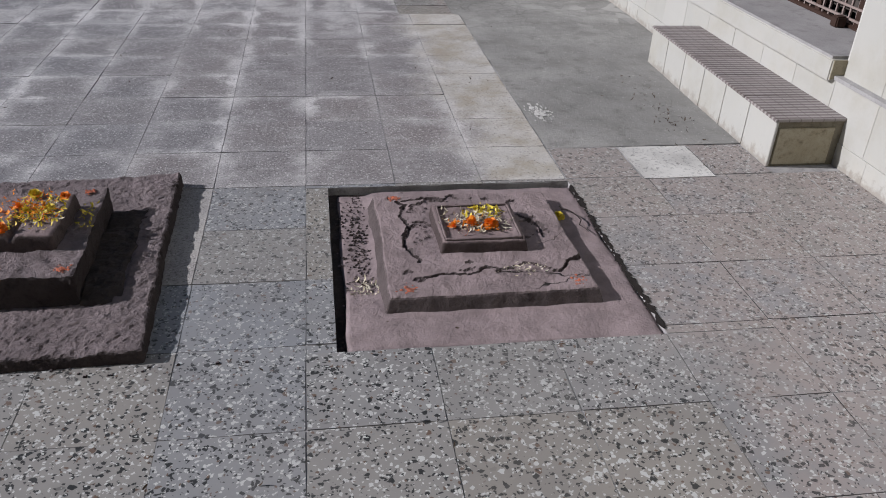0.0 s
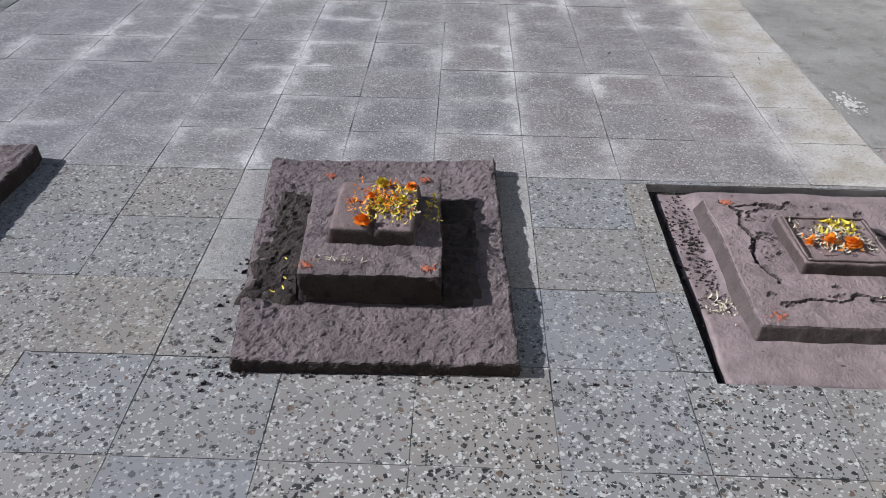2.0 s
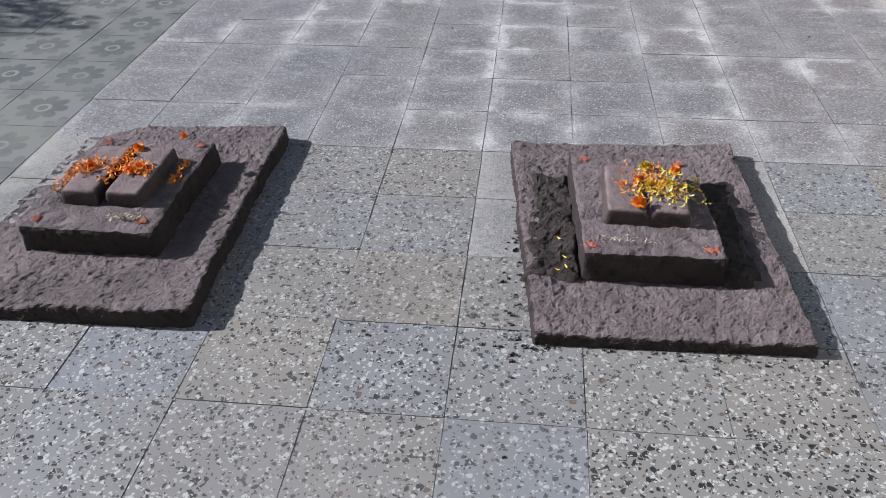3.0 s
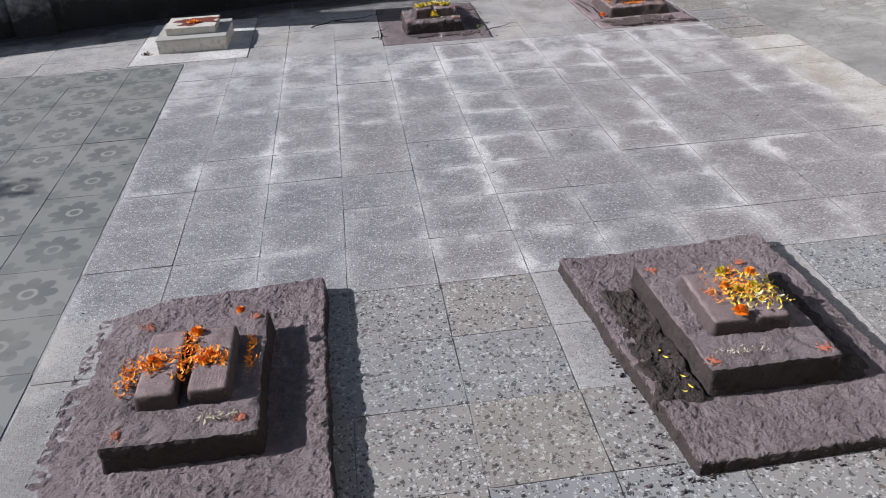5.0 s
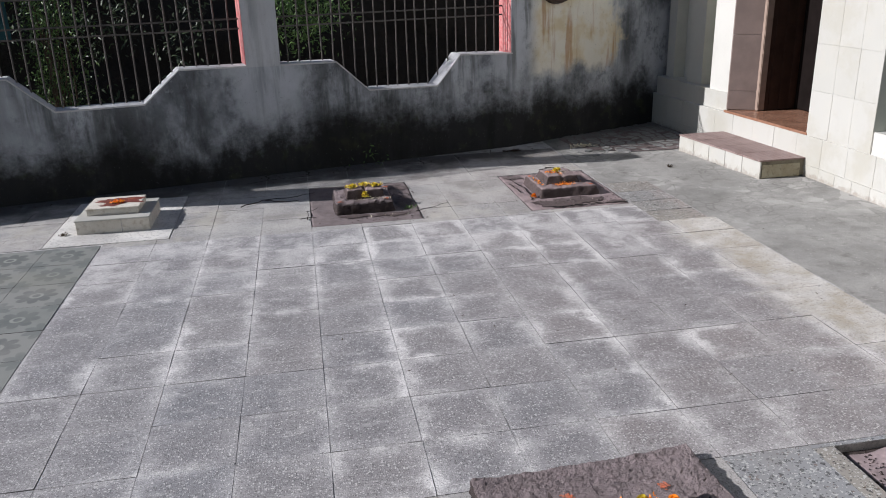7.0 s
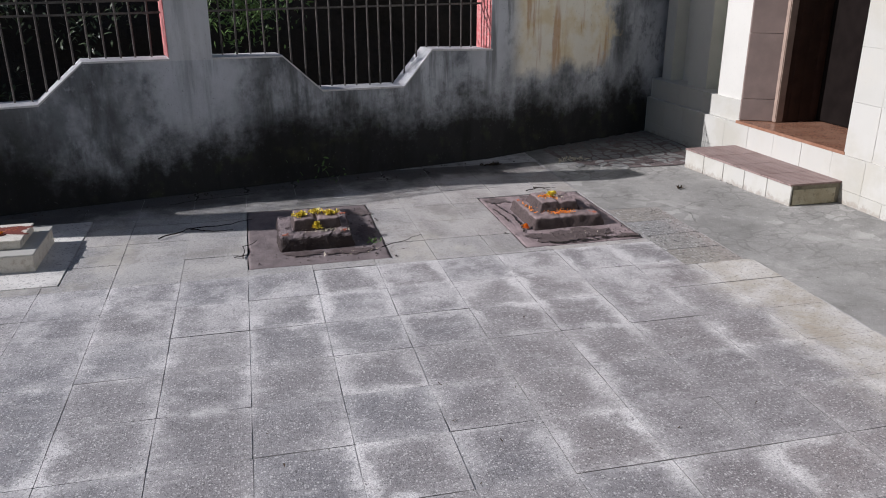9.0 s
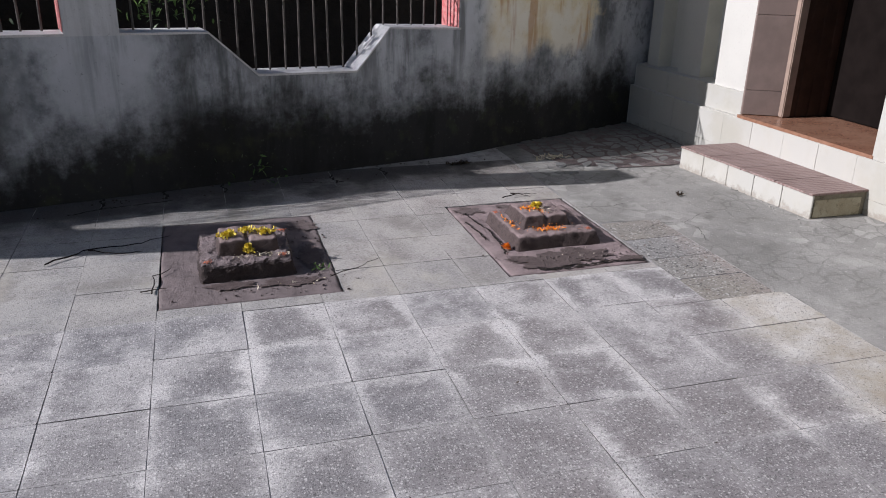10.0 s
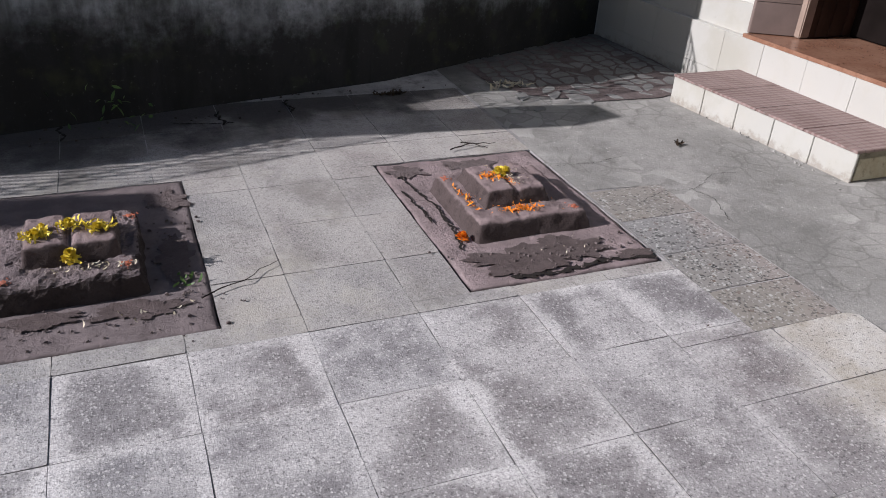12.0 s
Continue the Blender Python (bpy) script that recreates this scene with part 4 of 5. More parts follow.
rw = random.Random(77)
for ya, yb in ((0.9, 6.2), (6.2, 8.93)):
    facing(ya, yb, -0.03, 0.10, -0.008, 0.20, WHITE_TILE, rw)
    facing(ya, yb, 0.10, 0.335, -0.006, 0.305, WHITE_TILE, rw)
facing(7.586, 8.93, 0.336, 0.51, 0.034, 0.40, WHITE_TILE, rw)
for za in (0.337, 0.70, 1.063, 1.426):
    facing(5.66, 6.41, za, za + 0.363, 0.001, 0.25, WHITE_TILE, rw)
    facing(1.5, 3.08, za, za + 0.363, 0.024, 0.26, WHITE_TILE, rw)
slab("ledge", strip(0.9, 3.094, -0.012, 0.06), 0.3355, 0.352, STONE_SLAB, building, "narrow dusty ledge of the plinth")


def step(name, ya, yb, xa, xb, h, label, ribs):
    """A tiled step: cream end faces, white riser tiles, ribbed red-brown treads. xa, xb: front edge at the near and the far end."""
    s = thing(name, label, "step", ((xa + 2.27) / 2, (ya + yb) / 2, 0))

    def edge(y):
        return xa + (xb - xa) * (y - ya) / (yb - ya)

    core = [(edge(ya) + 0.012, ya + 0.012), (front(ya) + 0.02, ya + 0.012), (front(yb) + 0.02, yb - 0.012), (edge(yb) + 0.012, yb - 0.012)]
    slab("core", core, -0.03, h - 0.012, GRIMY_EDGE, s, "dark grimy bedding behind the tiles")
    slab("end_tile", [(edge(ya) + 0.022, ya + 0.004), (front(ya) - 0.045, ya + 0.004), (front(ya) - 0.045, ya + 0.013), (edge(ya) + 0.022, ya + 0.013)], 0.008, h - 0.042, GRANITE, s, "stained cream end tile", 0.002)
    n = int(round((yb - ya) / 0.235))
    for i in range(n):
        a, b = ya + (yb - ya) * i / n + 0.002, ya + (yb - ya) * (i + 1) / n - 0.002
        slab("riser_tile", [(edge(a), a), (edge(a) + 0.012, a), (edge(b) + 0.012, b), (edge(b), b)], -0.03, h - 0.014, WHITE_TILE, s, bevel=0.002)
    m_ = int(round((yb - ya) / 0.30))
    for i in range(m_):
        a, b = ya + (yb - ya) * i / m_ + 0.0015, ya + (yb - ya) * (i + 1) / m_ - 0.0015
        slab("tread_tile", [(edge(a) - 0.008, a), (front(a) + 0.004, a), (front(b) + 0.004, b), (edge(b) - 0.008, b)], h - 0.013, h, ribs, s, bevel=0.002)
    return s


step("entrance_step", 2.935, 4.44, 1.945, 1.985, 0.215, "white tiled step with ribbed red-brown tread below the gate", RIBBED)
step("entrance_step", 6.37, 7.55, 1.855, 1.725, 0.158, "white tiled step with ribbed red-brown tread below the doorway", RIBBED_RED)


# ---- memorials ----
def daub(at, r, z, parent, rng_):
    """A dab of vermilion paste: a ragged core and many small flakes rubbed out round it."""
    vs_, fs_ = [], []
    for i in range(46):
        rad = r * (0.55 if i == 0 else rng_.uniform(0.08, 0.30))
        far_ = 0.0 if i == 0 else abs(rng_.gauss(0, 0.62)) * r
        a_ = rng_.uniform(0, 6.2832)
        cx, cy, cz = at[0] + far_ * math.cos(a_), at[1] + far_ * math.sin(a_), z + rng_.uniform(-0.001, 0.0022)
        k_ = len(vs_)
        n = 11 if i == 0 else 5
        vs_ += [(cx + rad * rng_.uniform(0.6, 1.25) * math.cos(6.2832 * j / n), cy + rad * rng_.uniform(0.6, 1.25) * math.sin(6.2832 * j / n), cz - 0.0015) for j in range(n)] + [(cx, cy, cz + 0.001)]
        fs_ += [(k_ + j, k_ + (j + 1) % n, k_ + n) for j in range(n)]
    tagged(linked("vermilion_mark", vs_, fs_, VERMILION, parent), "smear of orange-red vermilion paste")


def petals(name, at, spread, count, material, z, label, seed, size=0.011, flat=0.5):
    """Loose petals strewn on a surface: curled slips lying at all angles."""
    r = random.Random(seed)
    vs_, fs_ = [], []
    for _ in range(count):
        while True:
            u, v = r.gauss(0, 0.5), r.gauss(0, 0.5)
            if abs(u) < 1 and abs(v) < 1:
                break
        c = Vector((at[0] + u * spread[0], at[1] + v * spread[1], z + 0.003 + abs(r.gauss(0, 0.004))))
        m = Matrix.Translation(c) @ Euler((r.gauss(0, flat), r.gauss(0, flat), r.uniform(0, 6.28))).to_matrix().to_4x4()
        L, w = size * r.uniform(0.7, 1.5), size * r.uniform(0.25, 0.42)
        k = len(vs_)
        for t, ww, h in ((-1, 0.5, 0.3), (-0.3, 1, 0.0), (0.4, 1, 0.05), (1, 0.45, 0.4)):
            vs_ += [m @ Vector((t * L, -w * ww, h * L)), m @ Vector((t * L, w * ww, h * L))]
        for q in range(3):
            fs_.append((k + 2 * q, k + 2 * q + 1, k + 2 * q + 3, k + 2 * q + 2))
    return tagged(linked(name, vs_, fs_, material), label, "petals", kind="stuff")


def marigold_mesh(material, seed, rad=0.021):
    """A double marigold head: tiers of ruffled petals round a short calyx."""
    r = random.Random(seed)
    vs_, fs_ = [], []
    for tier, n in enumerate((16, 15, 13, 10, 7)):
        tilt = radians(8 + tier * 19)
        for i in range(n):
            a = 6.2832 * i / n + r.uniform(-0.15, 0.15)
            L = rad * (1.0 - 0.09 * tier) * r.uniform(0.85, 1.15)
            m = Matrix.Translation((0, 0, 0.004 + 0.0022 * tier)) @ Matrix.Rotation(a, 4, "Z") @ Matrix.Rotation(-tilt - r.uniform(-0.15, 0.15), 4, "Y")
            k = len(vs_)
            w = L * 0.33
            for t, ww, h in ((0.15, 0.3, 0), (0.65, 1, 0.02), (1.0, 0.85, r.uniform(-0.1, 0.22))):
                vs_ += [m @ Vector((t * L, -w * ww, h * L)), m @ Vector((t * L, 0, h * L - 0.08 * w)), m @ Vector((t * L, w * ww, h * L))]
            for q in range(2):
                for e in range(2):
                    fs_.append((k + 3 * q + e, k + 3 * q + e + 1, k + 3 * q + e + 4, k + 3 * q + e + 3))
    me = bpy.data.meshes.new("marigold")
    me.from_pydata(vs_, [], fs_)
    me.materials.append(material)
    return me


HEADS = {"o": [marigold_mesh(ORANGE, 1), marigold_mesh(ORANGE, 2)], "y": [marigold_mesh(YELLOW, 3), marigold_mesh(YELLOW, 4)]}


def marigold(x, y, z, colour, size=1.0, seed=0, where="lying on a cement memorial"):
    r = random.Random(seed + int(1000 * x))
    ob = new("marigold", HEADS[colour][r.randrange(2)])
    ob.matrix_world = pose(x, y, z, r.uniform(-25, 25), r.uniform(-25, 25), r.uniform(0, 360)) @ Matrix.Diagonal((size, size, size, 1))
    return tagged(ob, ("orange" if colour == "o" else "yellow") + " marigold head " + where, "flower", "marigolds on the memorials")


def base_dip(bx0, bx1, by0, by1, depth):
    """Hollow that runs round the block, inside the slab's rim."""
    def f(x, y):
        d = max(bx0 - x, x - bx1, by0 - y, y - by1, 0.0)
        return -depth * max(0.0, 1.0 - d / 0.10) ** 0.5 if d < 0.10 else 0.0
    return f


def grooved_top(x0, x1, y0, y1, z0, z1, parent, seed, lean, amp, depth, reach=1.0):
    """One worn top block with a shallow groove along it; reach: how far back from its front the groove runs."""
    xm, ye = (x0 + x1) / 2, y0 + (y1 - y0) * reach
    part("top_block", rough_block(x0, x1, y0, y1, z0, z1, 0.009, 0.010, amp, 15, lean, seed, lambda x, y: -depth * max(0.0, 1.0 - abs(x - xm) / 0.016) if y < ye else 0.0, 0.004, 5), BLOCK, parent, smooth=True)


def top_pair(x0, x1, y0, y1, z0, z1, parent, seed, gap=0.02, lean=0.005, amp=0.0028):
    """The footprint-like top: two rounded bars with a groove between."""
    xm = (x0 + x1) / 2
    for a, b in ((x0, xm - gap / 2), (xm + gap / 2, x1)):
        part("top_bar", rough_block(a, b, y0, y1, z0, z1, 0.010, 0.009, amp, 16, lean, seed + a), BLOCK, parent, smooth=True)


# second memorial: thick rough slab, block, two bars, yellow and orange flowers
r2 = random.Random(21)
mem = thing("memorial", "stepped brown cement memorial on a rough raised slab, strewn with marigolds", "memorial", (-0.86, 2.34, 0), group="memorials in the courtyard")


def rim_two(x, y):
    d_ = base_dip(-1.09, -0.67, 2.05, 2.64, 0.012)(x, y)
    return d_ + 0.006 * min(1.0, max(0.0, (x + 0.64) / 0.08)) - 0.010 * min(1.0, max(0.0, (1.98 - y) / 0.15)) + 0.008 * min(1.0, max(0.0, (-1.16 - x) / 0.08))


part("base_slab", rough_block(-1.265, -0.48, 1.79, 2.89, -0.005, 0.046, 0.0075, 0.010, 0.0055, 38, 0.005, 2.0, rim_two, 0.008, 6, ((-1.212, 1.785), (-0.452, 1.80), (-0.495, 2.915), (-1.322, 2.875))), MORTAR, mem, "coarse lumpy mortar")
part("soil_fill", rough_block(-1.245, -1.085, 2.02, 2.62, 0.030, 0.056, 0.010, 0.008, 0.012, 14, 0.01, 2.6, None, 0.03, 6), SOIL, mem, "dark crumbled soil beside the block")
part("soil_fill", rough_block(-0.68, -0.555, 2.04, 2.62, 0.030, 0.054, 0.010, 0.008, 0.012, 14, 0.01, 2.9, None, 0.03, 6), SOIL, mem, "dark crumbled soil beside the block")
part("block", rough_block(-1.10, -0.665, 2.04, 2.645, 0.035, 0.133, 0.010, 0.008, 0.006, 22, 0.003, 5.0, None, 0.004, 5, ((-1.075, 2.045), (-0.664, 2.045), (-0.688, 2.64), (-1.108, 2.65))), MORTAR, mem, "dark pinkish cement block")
grooved_top(-1.008, -0.748, 2.20, 2.49, 0.128, 0.182, mem, 3.0, 0.007, 0.003, 0.026, 0.55)
for x, y in ((-1.05, 2.085), (-0.71, 2.085), (-1.055, 2.60), (-0.74, 2.59)):
    daub((x, y), 0.021, 0.137, mem, r2)
daub((-0.95, 2.36), 0.028, 0.183, mem, r2)
petals("scattered_petals", (-0.835, 2.34), (0.09, 0.11), 210, YELLOW, 0.186, "loose yellow marigold petals strewn on a memorial", 31, 0.0075)
petals("scattered_petals", (-0.86, 2.37), (0.12, 0.11), 150, ORANGE, 0.187, "loose orange marigold petals strewn on a memorial", 32, 0.0075)
petals("scattered_petals", (-0.79, 2.34), (0.06, 0.10), 16, PALE, 0.187, "withered pale petals strewn on a memorial", 33)
petals("scattered_petals", (-0.70, 2.40), (0.03, 0.10), 26, YELLOW, 0.138, "yellow petals fallen beside the top bars", 34, 0.008)
petals("scattered_petals", (-0.96, 2.11), (0.08, 0.02), 36, PALE, 0.139, "withered pale petals along the block edge", 35, 0.005)
petals("scattered_petals", (-1.16, 2.17), (0.05, 0.12), 5, YELLOW, 0.055, "a few yellow petals on the rough slab", 36, 0.008)
for x, y, c, s in ((-0.91, 2.235, "o", 1.15), (-0.87, 2.465, "y", 0.95), (-0.775, 2.45, "o", 0.8), (-0.865, 2.35, "y", 0.75), (-0.80, 2.37, "y", 0.75), (-0.895, 2.38, "o", 0.75)):
    marigold(x, y, 0.184, c, s, 1)

# third memorial: orange petals only, slab worn down towards the patterned floor
r3 = random.Random(22)
mem = thing("memorial", "stepped brown cement memorial on a crumbling slab, strewn with orange petals", "memorial", (-2.6, 2.33, 0), group="memorials in the courtyard")


def slump(x, y):
    f_ = base_dip(-2.82, -2.38, 2.03, 2.62, 0.010)(x, y)
    f_ += 0.004 * min(1.0, max(0.0, (x + 2.36) / 0.09))
    return f_ - 0.057 * min(1.0, max(0.0, (-2.80 - x) / 0.24)) ** 1.2 - 0.020 * min(1.0, max(0.0, (1.90 - y) / 0.15)) * (x < -2.68)


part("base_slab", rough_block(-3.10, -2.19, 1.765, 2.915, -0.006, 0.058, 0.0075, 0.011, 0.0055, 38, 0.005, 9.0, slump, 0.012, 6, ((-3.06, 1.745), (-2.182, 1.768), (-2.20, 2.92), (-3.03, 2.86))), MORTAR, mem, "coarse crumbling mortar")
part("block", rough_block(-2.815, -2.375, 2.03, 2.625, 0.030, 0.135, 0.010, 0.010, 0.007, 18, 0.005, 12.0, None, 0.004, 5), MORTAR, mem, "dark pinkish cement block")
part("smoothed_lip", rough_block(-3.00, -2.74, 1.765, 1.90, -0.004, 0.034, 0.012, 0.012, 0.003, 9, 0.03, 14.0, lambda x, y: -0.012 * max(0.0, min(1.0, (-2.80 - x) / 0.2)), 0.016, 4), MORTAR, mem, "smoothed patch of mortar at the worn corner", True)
top_pair(-2.738, -2.465, 2.17, 2.49, 0.130, 0.183, mem, 6.0, 0.026)
for x, y in ((-2.77, 2.08), (-2.43, 2.09), (-2.42, 2.585), (-2.77, 2.585)):
    daub((x, y), 0.022, 0.139, mem, r3)
petals("scattered_petals", (-2.60, 2.36), (0.045, 0.14), 150, ORANGE, 0.178, "loose orange marigold petals in the groove of a memorial", 41, 0.008)
petals("scattered_petals", (-2.69, 2.32), (0.06, 0.06), 110, ORANGE, 0.187, "loose orange marigold petals strewn on a memorial", 42, 0.008)
petals("scattered_petals", (-2.53, 2.32), (0.06, 0.05), 130, ORANGE, 0.187, "loose orange marigold petals strewn on a memorial", 43, 0.008)
petals("scattered_petals", (-2.78, 2.32), (0.035, 0.10), 90, ORANGE, 0.139, "orange petals fallen beside the top bars", 44, 0.008)
petals("scattered_petals", (-2.425, 2.38), (0.02, 0.10), 45, ORANGE, 0.139, "orange petals fallen beside the top bars", 45, 0.008)
petals("scattered_petals", (-2.50, 2.10), (0.08, 0.02), 36, PALE, 0.139, "withered petals along the block edge", 46, 0.007)
for x, y, s in ((-2.55, 2.30, 0.9), (-2.70, 2.33, 0.85), (-2.59, 2.46, 0.9), (-2.53, 2.33, 0.8), (-2.46, 2.55, 0.8)):
    marigold(x, y, 0.182, "o", s, 2)

# near memorial: flat cracked slab in a sunken bed
r1 = random.Random(23)
mem = thing("memorial", "flat cracked cement memorial in a sunken mortar bed", "memorial", (0.55, 2.32, -0.02), group="memorials in the courtyard")
a, b, c, e = PIT_A
part("soil", rough_block(a - 0.005, b + 0.005, c - 0.005, e + 0.005, -0.058, -0.034, 0.03, 0.004, 0.004, 12, 0, 1.0), SOIL, mem, "dark gritty soil in the gap")
part("bed", rough_block(a + 0.032, b - 0.002, c + 0.004, e - 0.028, -0.05, -0.007, 0.014, 0.010, 0.0035, 6, 0, 3.0, lambda x, y: -0.016 * max(0.0, min(1.0, (0.235 - x) / 0.05)) * max(0.0, min(1.0, (y - 2.05) / 0.1)), 0.010, 5), BED, mem, "smoothed pinkish mortar bed", True)
SLAB_CRACKS = (((0.33, 2.09), (0.40, 2.125), (0.49, 2.11), (0.55, 2.155), (0.60, 2.13), (0.70, 2.115), (0.79, 2.12), (0.83, 2.17), (0.89, 2.20)),
               ((0.30, 2.63), (0.335, 2.60), (0.305, 2.52), (0.33, 2.44), (0.30, 2.33), (0.34, 2.20)),
               ((0.33, 2.64), (0.40, 2.66), (0.50, 2.63)), ((0.74, 2.50), (0.80, 2.41), (0.79, 2.34)))


def broken(x, y):
    """How far the slab's top is sunk at x, y: along its cracks, and where the skin has flaked off."""
    d = 1.0
    u, v = x + 0.012 * fbm((x, y, 2.0), 22, 3), y + 0.012 * fbm((x, y, 7.0), 22, 3)
    for line in SLAB_CRACKS:
        for (ax, ay), (bx, by) in zip(line[:-1], line[1:]):
            t = max(0.0, min(1.0, ((u - ax) * (bx - ax) + (v - ay) * (by - ay)) / ((bx - ax) ** 2 + (by - ay) ** 2)))
            d = min(d, math.hypot(u - ax - t * (bx - ax), v - ay - t * (by - ay)))
    wide_ = 0.006 * max(0.3, 1.0 + 1.2 * fbm((x, y, 0.0), 12, 2))
    sunk = -0.020 * max(0.0, 1.0 - d / wide_) ** 0.5 if d < wide_ else 0.0
    near_ = max(0.0, 1.0 - math.hypot((x - 0.37) / 0.10, (y - 2.45) / 0.20)) + 0.8 * max(0.0, 1.0 - math.hypot((x - 0.74) / 0.09, (y - 2.40) / 0.13)) + 0.7 * max(0.0, 1.0 - math.hypot((x - 0.66) / 0.16, (y - 2.13) / 0.045)) + 0.8 * max(0.0, 1.0 - math.hypot((x - 0.50) / 0.2, (y - 2.63) / 0.06))
    if near_ + 0.9 * fbm((x, y, 5.0), 11, 4) > 0.48:
        sunk = min(sunk, -0.006 - 0.004 * max(0.0, fbm((x, y, 1.0), 40, 3)))
    return sunk


part("slab", rough_block(0.205, 0.90, 1.98, 2.705, -0.02, 0.038, 0.0055, 0.006, 0.003, 13, 0.022, 4.0, broken, 0.009, 6), BED_CRACKED, mem, "cracked and flaking cement slab")
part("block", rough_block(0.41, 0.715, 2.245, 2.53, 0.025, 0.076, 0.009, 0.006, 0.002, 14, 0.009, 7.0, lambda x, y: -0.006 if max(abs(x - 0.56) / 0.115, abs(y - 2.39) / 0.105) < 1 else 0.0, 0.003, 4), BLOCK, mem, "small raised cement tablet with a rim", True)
for box_ in ((0.43, 0.695, 2.262, 2.272), (0.43, 0.695, 2.503, 2.513), (0.43, 0.44, 2.272, 2.503), (0.685, 0.695, 2.272, 2.503)):
    part("rim", rough_block(*box_, 0.070, 0.083, 0.008, 0.003, 0.002, 30, 0, box_[0]), BLOCK, mem, smooth=True)
for x, y in ((0.30, 2.66), (0.29, 2.04), (0.83, 2.05)):
    daub((x, y), 0.022, 0.040, mem, r1)


def crack(points, width, z, parent, rng_):
    """An open crack: a flat dark jagged strip along a line, the gap's shade and dirt put into its colour."""
    vs_, fs_ = [], []
    line = []
    for p, q in zip(points[:-1], points[1:]):
        n = max(2, int(math.hypot(q[0] - p[0], q[1] - p[1]) / 0.014))
        line += [(p[0] + (q[0] - p[0]) * i / n + rng_.gauss(0, 0.004), p[1] + (q[1] - p[1]) * i / n + rng_.gauss(0, 0.004)) for i in range(n)]
    line.append(points[-1])
    for i, (x, y) in enumerate(line):
        j = min(i + 1, len(line) - 1)
        k_ = max(i - 1, 0)
        t = Vector((line[j][0] - line[k_][0], line[j][1] - line[k_][1])).normalized()
        w = width * (0.25 + 0.9 * rng_.random()) * (0.3 if i in (0, len(line) - 1) else 1)
        vs_ += [(x - t.y * w, y + t.x * w, z), (x + t.y * w, y - t.x * w, z)]
        if i:
            fs_.append((2 * i - 2, 2 * i - 1, 2 * i + 1, 2 * i))
    linked("crack", vs_, fs_, CREVICE, parent)


crack([(1.024, 2.80), (1.024, 2.62), (1.025, 2.40), (1.027, 2.15), (1.028, 1.82)], 0.013, 0.003, mem, r1)
petals("scattered_petals", (0.56, 2.40), (0.13, 0.10), 210, PALE, 0.073, "withered pale petals on the tablet", 51, 0.008)
petals("scattered_petals", (0.55, 2.36), (0.10, 0.06), 36, ORANGE, 0.073, "orange marigold petals on the tablet", 52)
petals("scattered_petals", (0.60, 2.46), (0.09, 0.05), 60, YELLOW, 0.073, "pale yellow petals on the tablet", 53)
petals("scattered_petals", (0.66, 2.12), (0.09, 0.04), 40, PALE, 0.043, "dry white petals beside a crack", 54, 0.006)
petals("scattered_petals", (0.16, 2.12), (0.05, 0.10), 60, PALE, -0.022, "straw bits in the gap of the bed", 55, 0.008)
for x, y, c, s in ((0.535, 2.37, "o", 1.25), (0.605, 2.36, "o", 1.2), (0.47, 2.36, "o", 0.7), (0.905, 2.545, "y", 1.0)):
    marigold(x, y, 0.074 if x < 0.8 else -0.004, c, s, 3)



def stain(x, y, sx, sy, z, parent, rng_, material=DAMP, label="flaked patch of dark damp mortar"):
    """A flaked, damp patch with a ragged outline."""
    n = 96
    o = rng_.uniform(0, 50)
    bm_ = bmesh.new()
    hub = bm_.verts.new((x, y, z + 0.0008))
    ring = []
    for i in range(n):
        a_ = 6.2832 * i / n
        k_ = max(0.45, 1.0 + 0.6 * fbm((math.cos(a_) * 1.2 + o, math.sin(a_) * 1.2, o), 1.5, 5, 0.55))
        ring.append(bm_.verts.new((x + sx * k_ * math.cos(a_), y + sy * k_ * math.sin(a_), z)))
    for i in range(n):
        bm_.faces.new((hub, ring[i], ring[(i + 1) % n]))
    part("damp_patch", bm_, material, parent, label)


# fifth memorial: low block with yellow flowers in a soiled bed
r5 = random.Random(25)
mem = thing("memorial", "low brown cement memorial with yellow flowers in a soiled bed", "memorial", (-1.37, 6.55, 0), group="memorials in the courtyard")
a, b, c, e = PIT_B
part("bed", rough_block(a + 0.003, b - 0.001, c + 0.003, e - 0.004, -0.05, -0.001, 0.018, 0.006, 0.004, 9, 0, 5.0, None, 0.007, 5), SOILED, mem, "pinkish mortar bed broken along its edge", True)
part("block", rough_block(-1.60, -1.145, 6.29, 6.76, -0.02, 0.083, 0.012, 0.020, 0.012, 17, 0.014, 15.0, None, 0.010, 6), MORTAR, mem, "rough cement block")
grooved_top(-1.505, -1.215, 6.41, 6.64, 0.075, 0.150, mem, 8.0, 0.014, 0.005, 0.018)
for x, y in ((-1.55, 6.34), (-1.20, 6.36), (-1.18, 6.69)):
    daub((x, y), 0.019, 0.088, mem, r5)
for x, y, sx, sy in ((-1.20, 6.21, 0.12, 0.05), (-1.45, 6.23, 0.10, 0.035), (-1.05, 6.50, 0.06, 0.14), (-1.04, 6.95, 0.07, 0.08)):
    stain(x, y, sx, sy, 0.0055, mem, r5, WET if y < 6.6 else DAMP, "dark wet patch on the mortar" if y < 6.6 else "flaked patch of dark damp mortar")
for x, y, s in ((-1.45, 6.48, 1.1), (-1.36, 6.55, 0.85), (-1.27, 6.49, 1.0), (-1.44, 6.53, 0.8)):
    marigold(x, y, 0.152, "y", s, 5)
marigold(-1.36, 6.405, 0.118, "y", 0.9, 6)
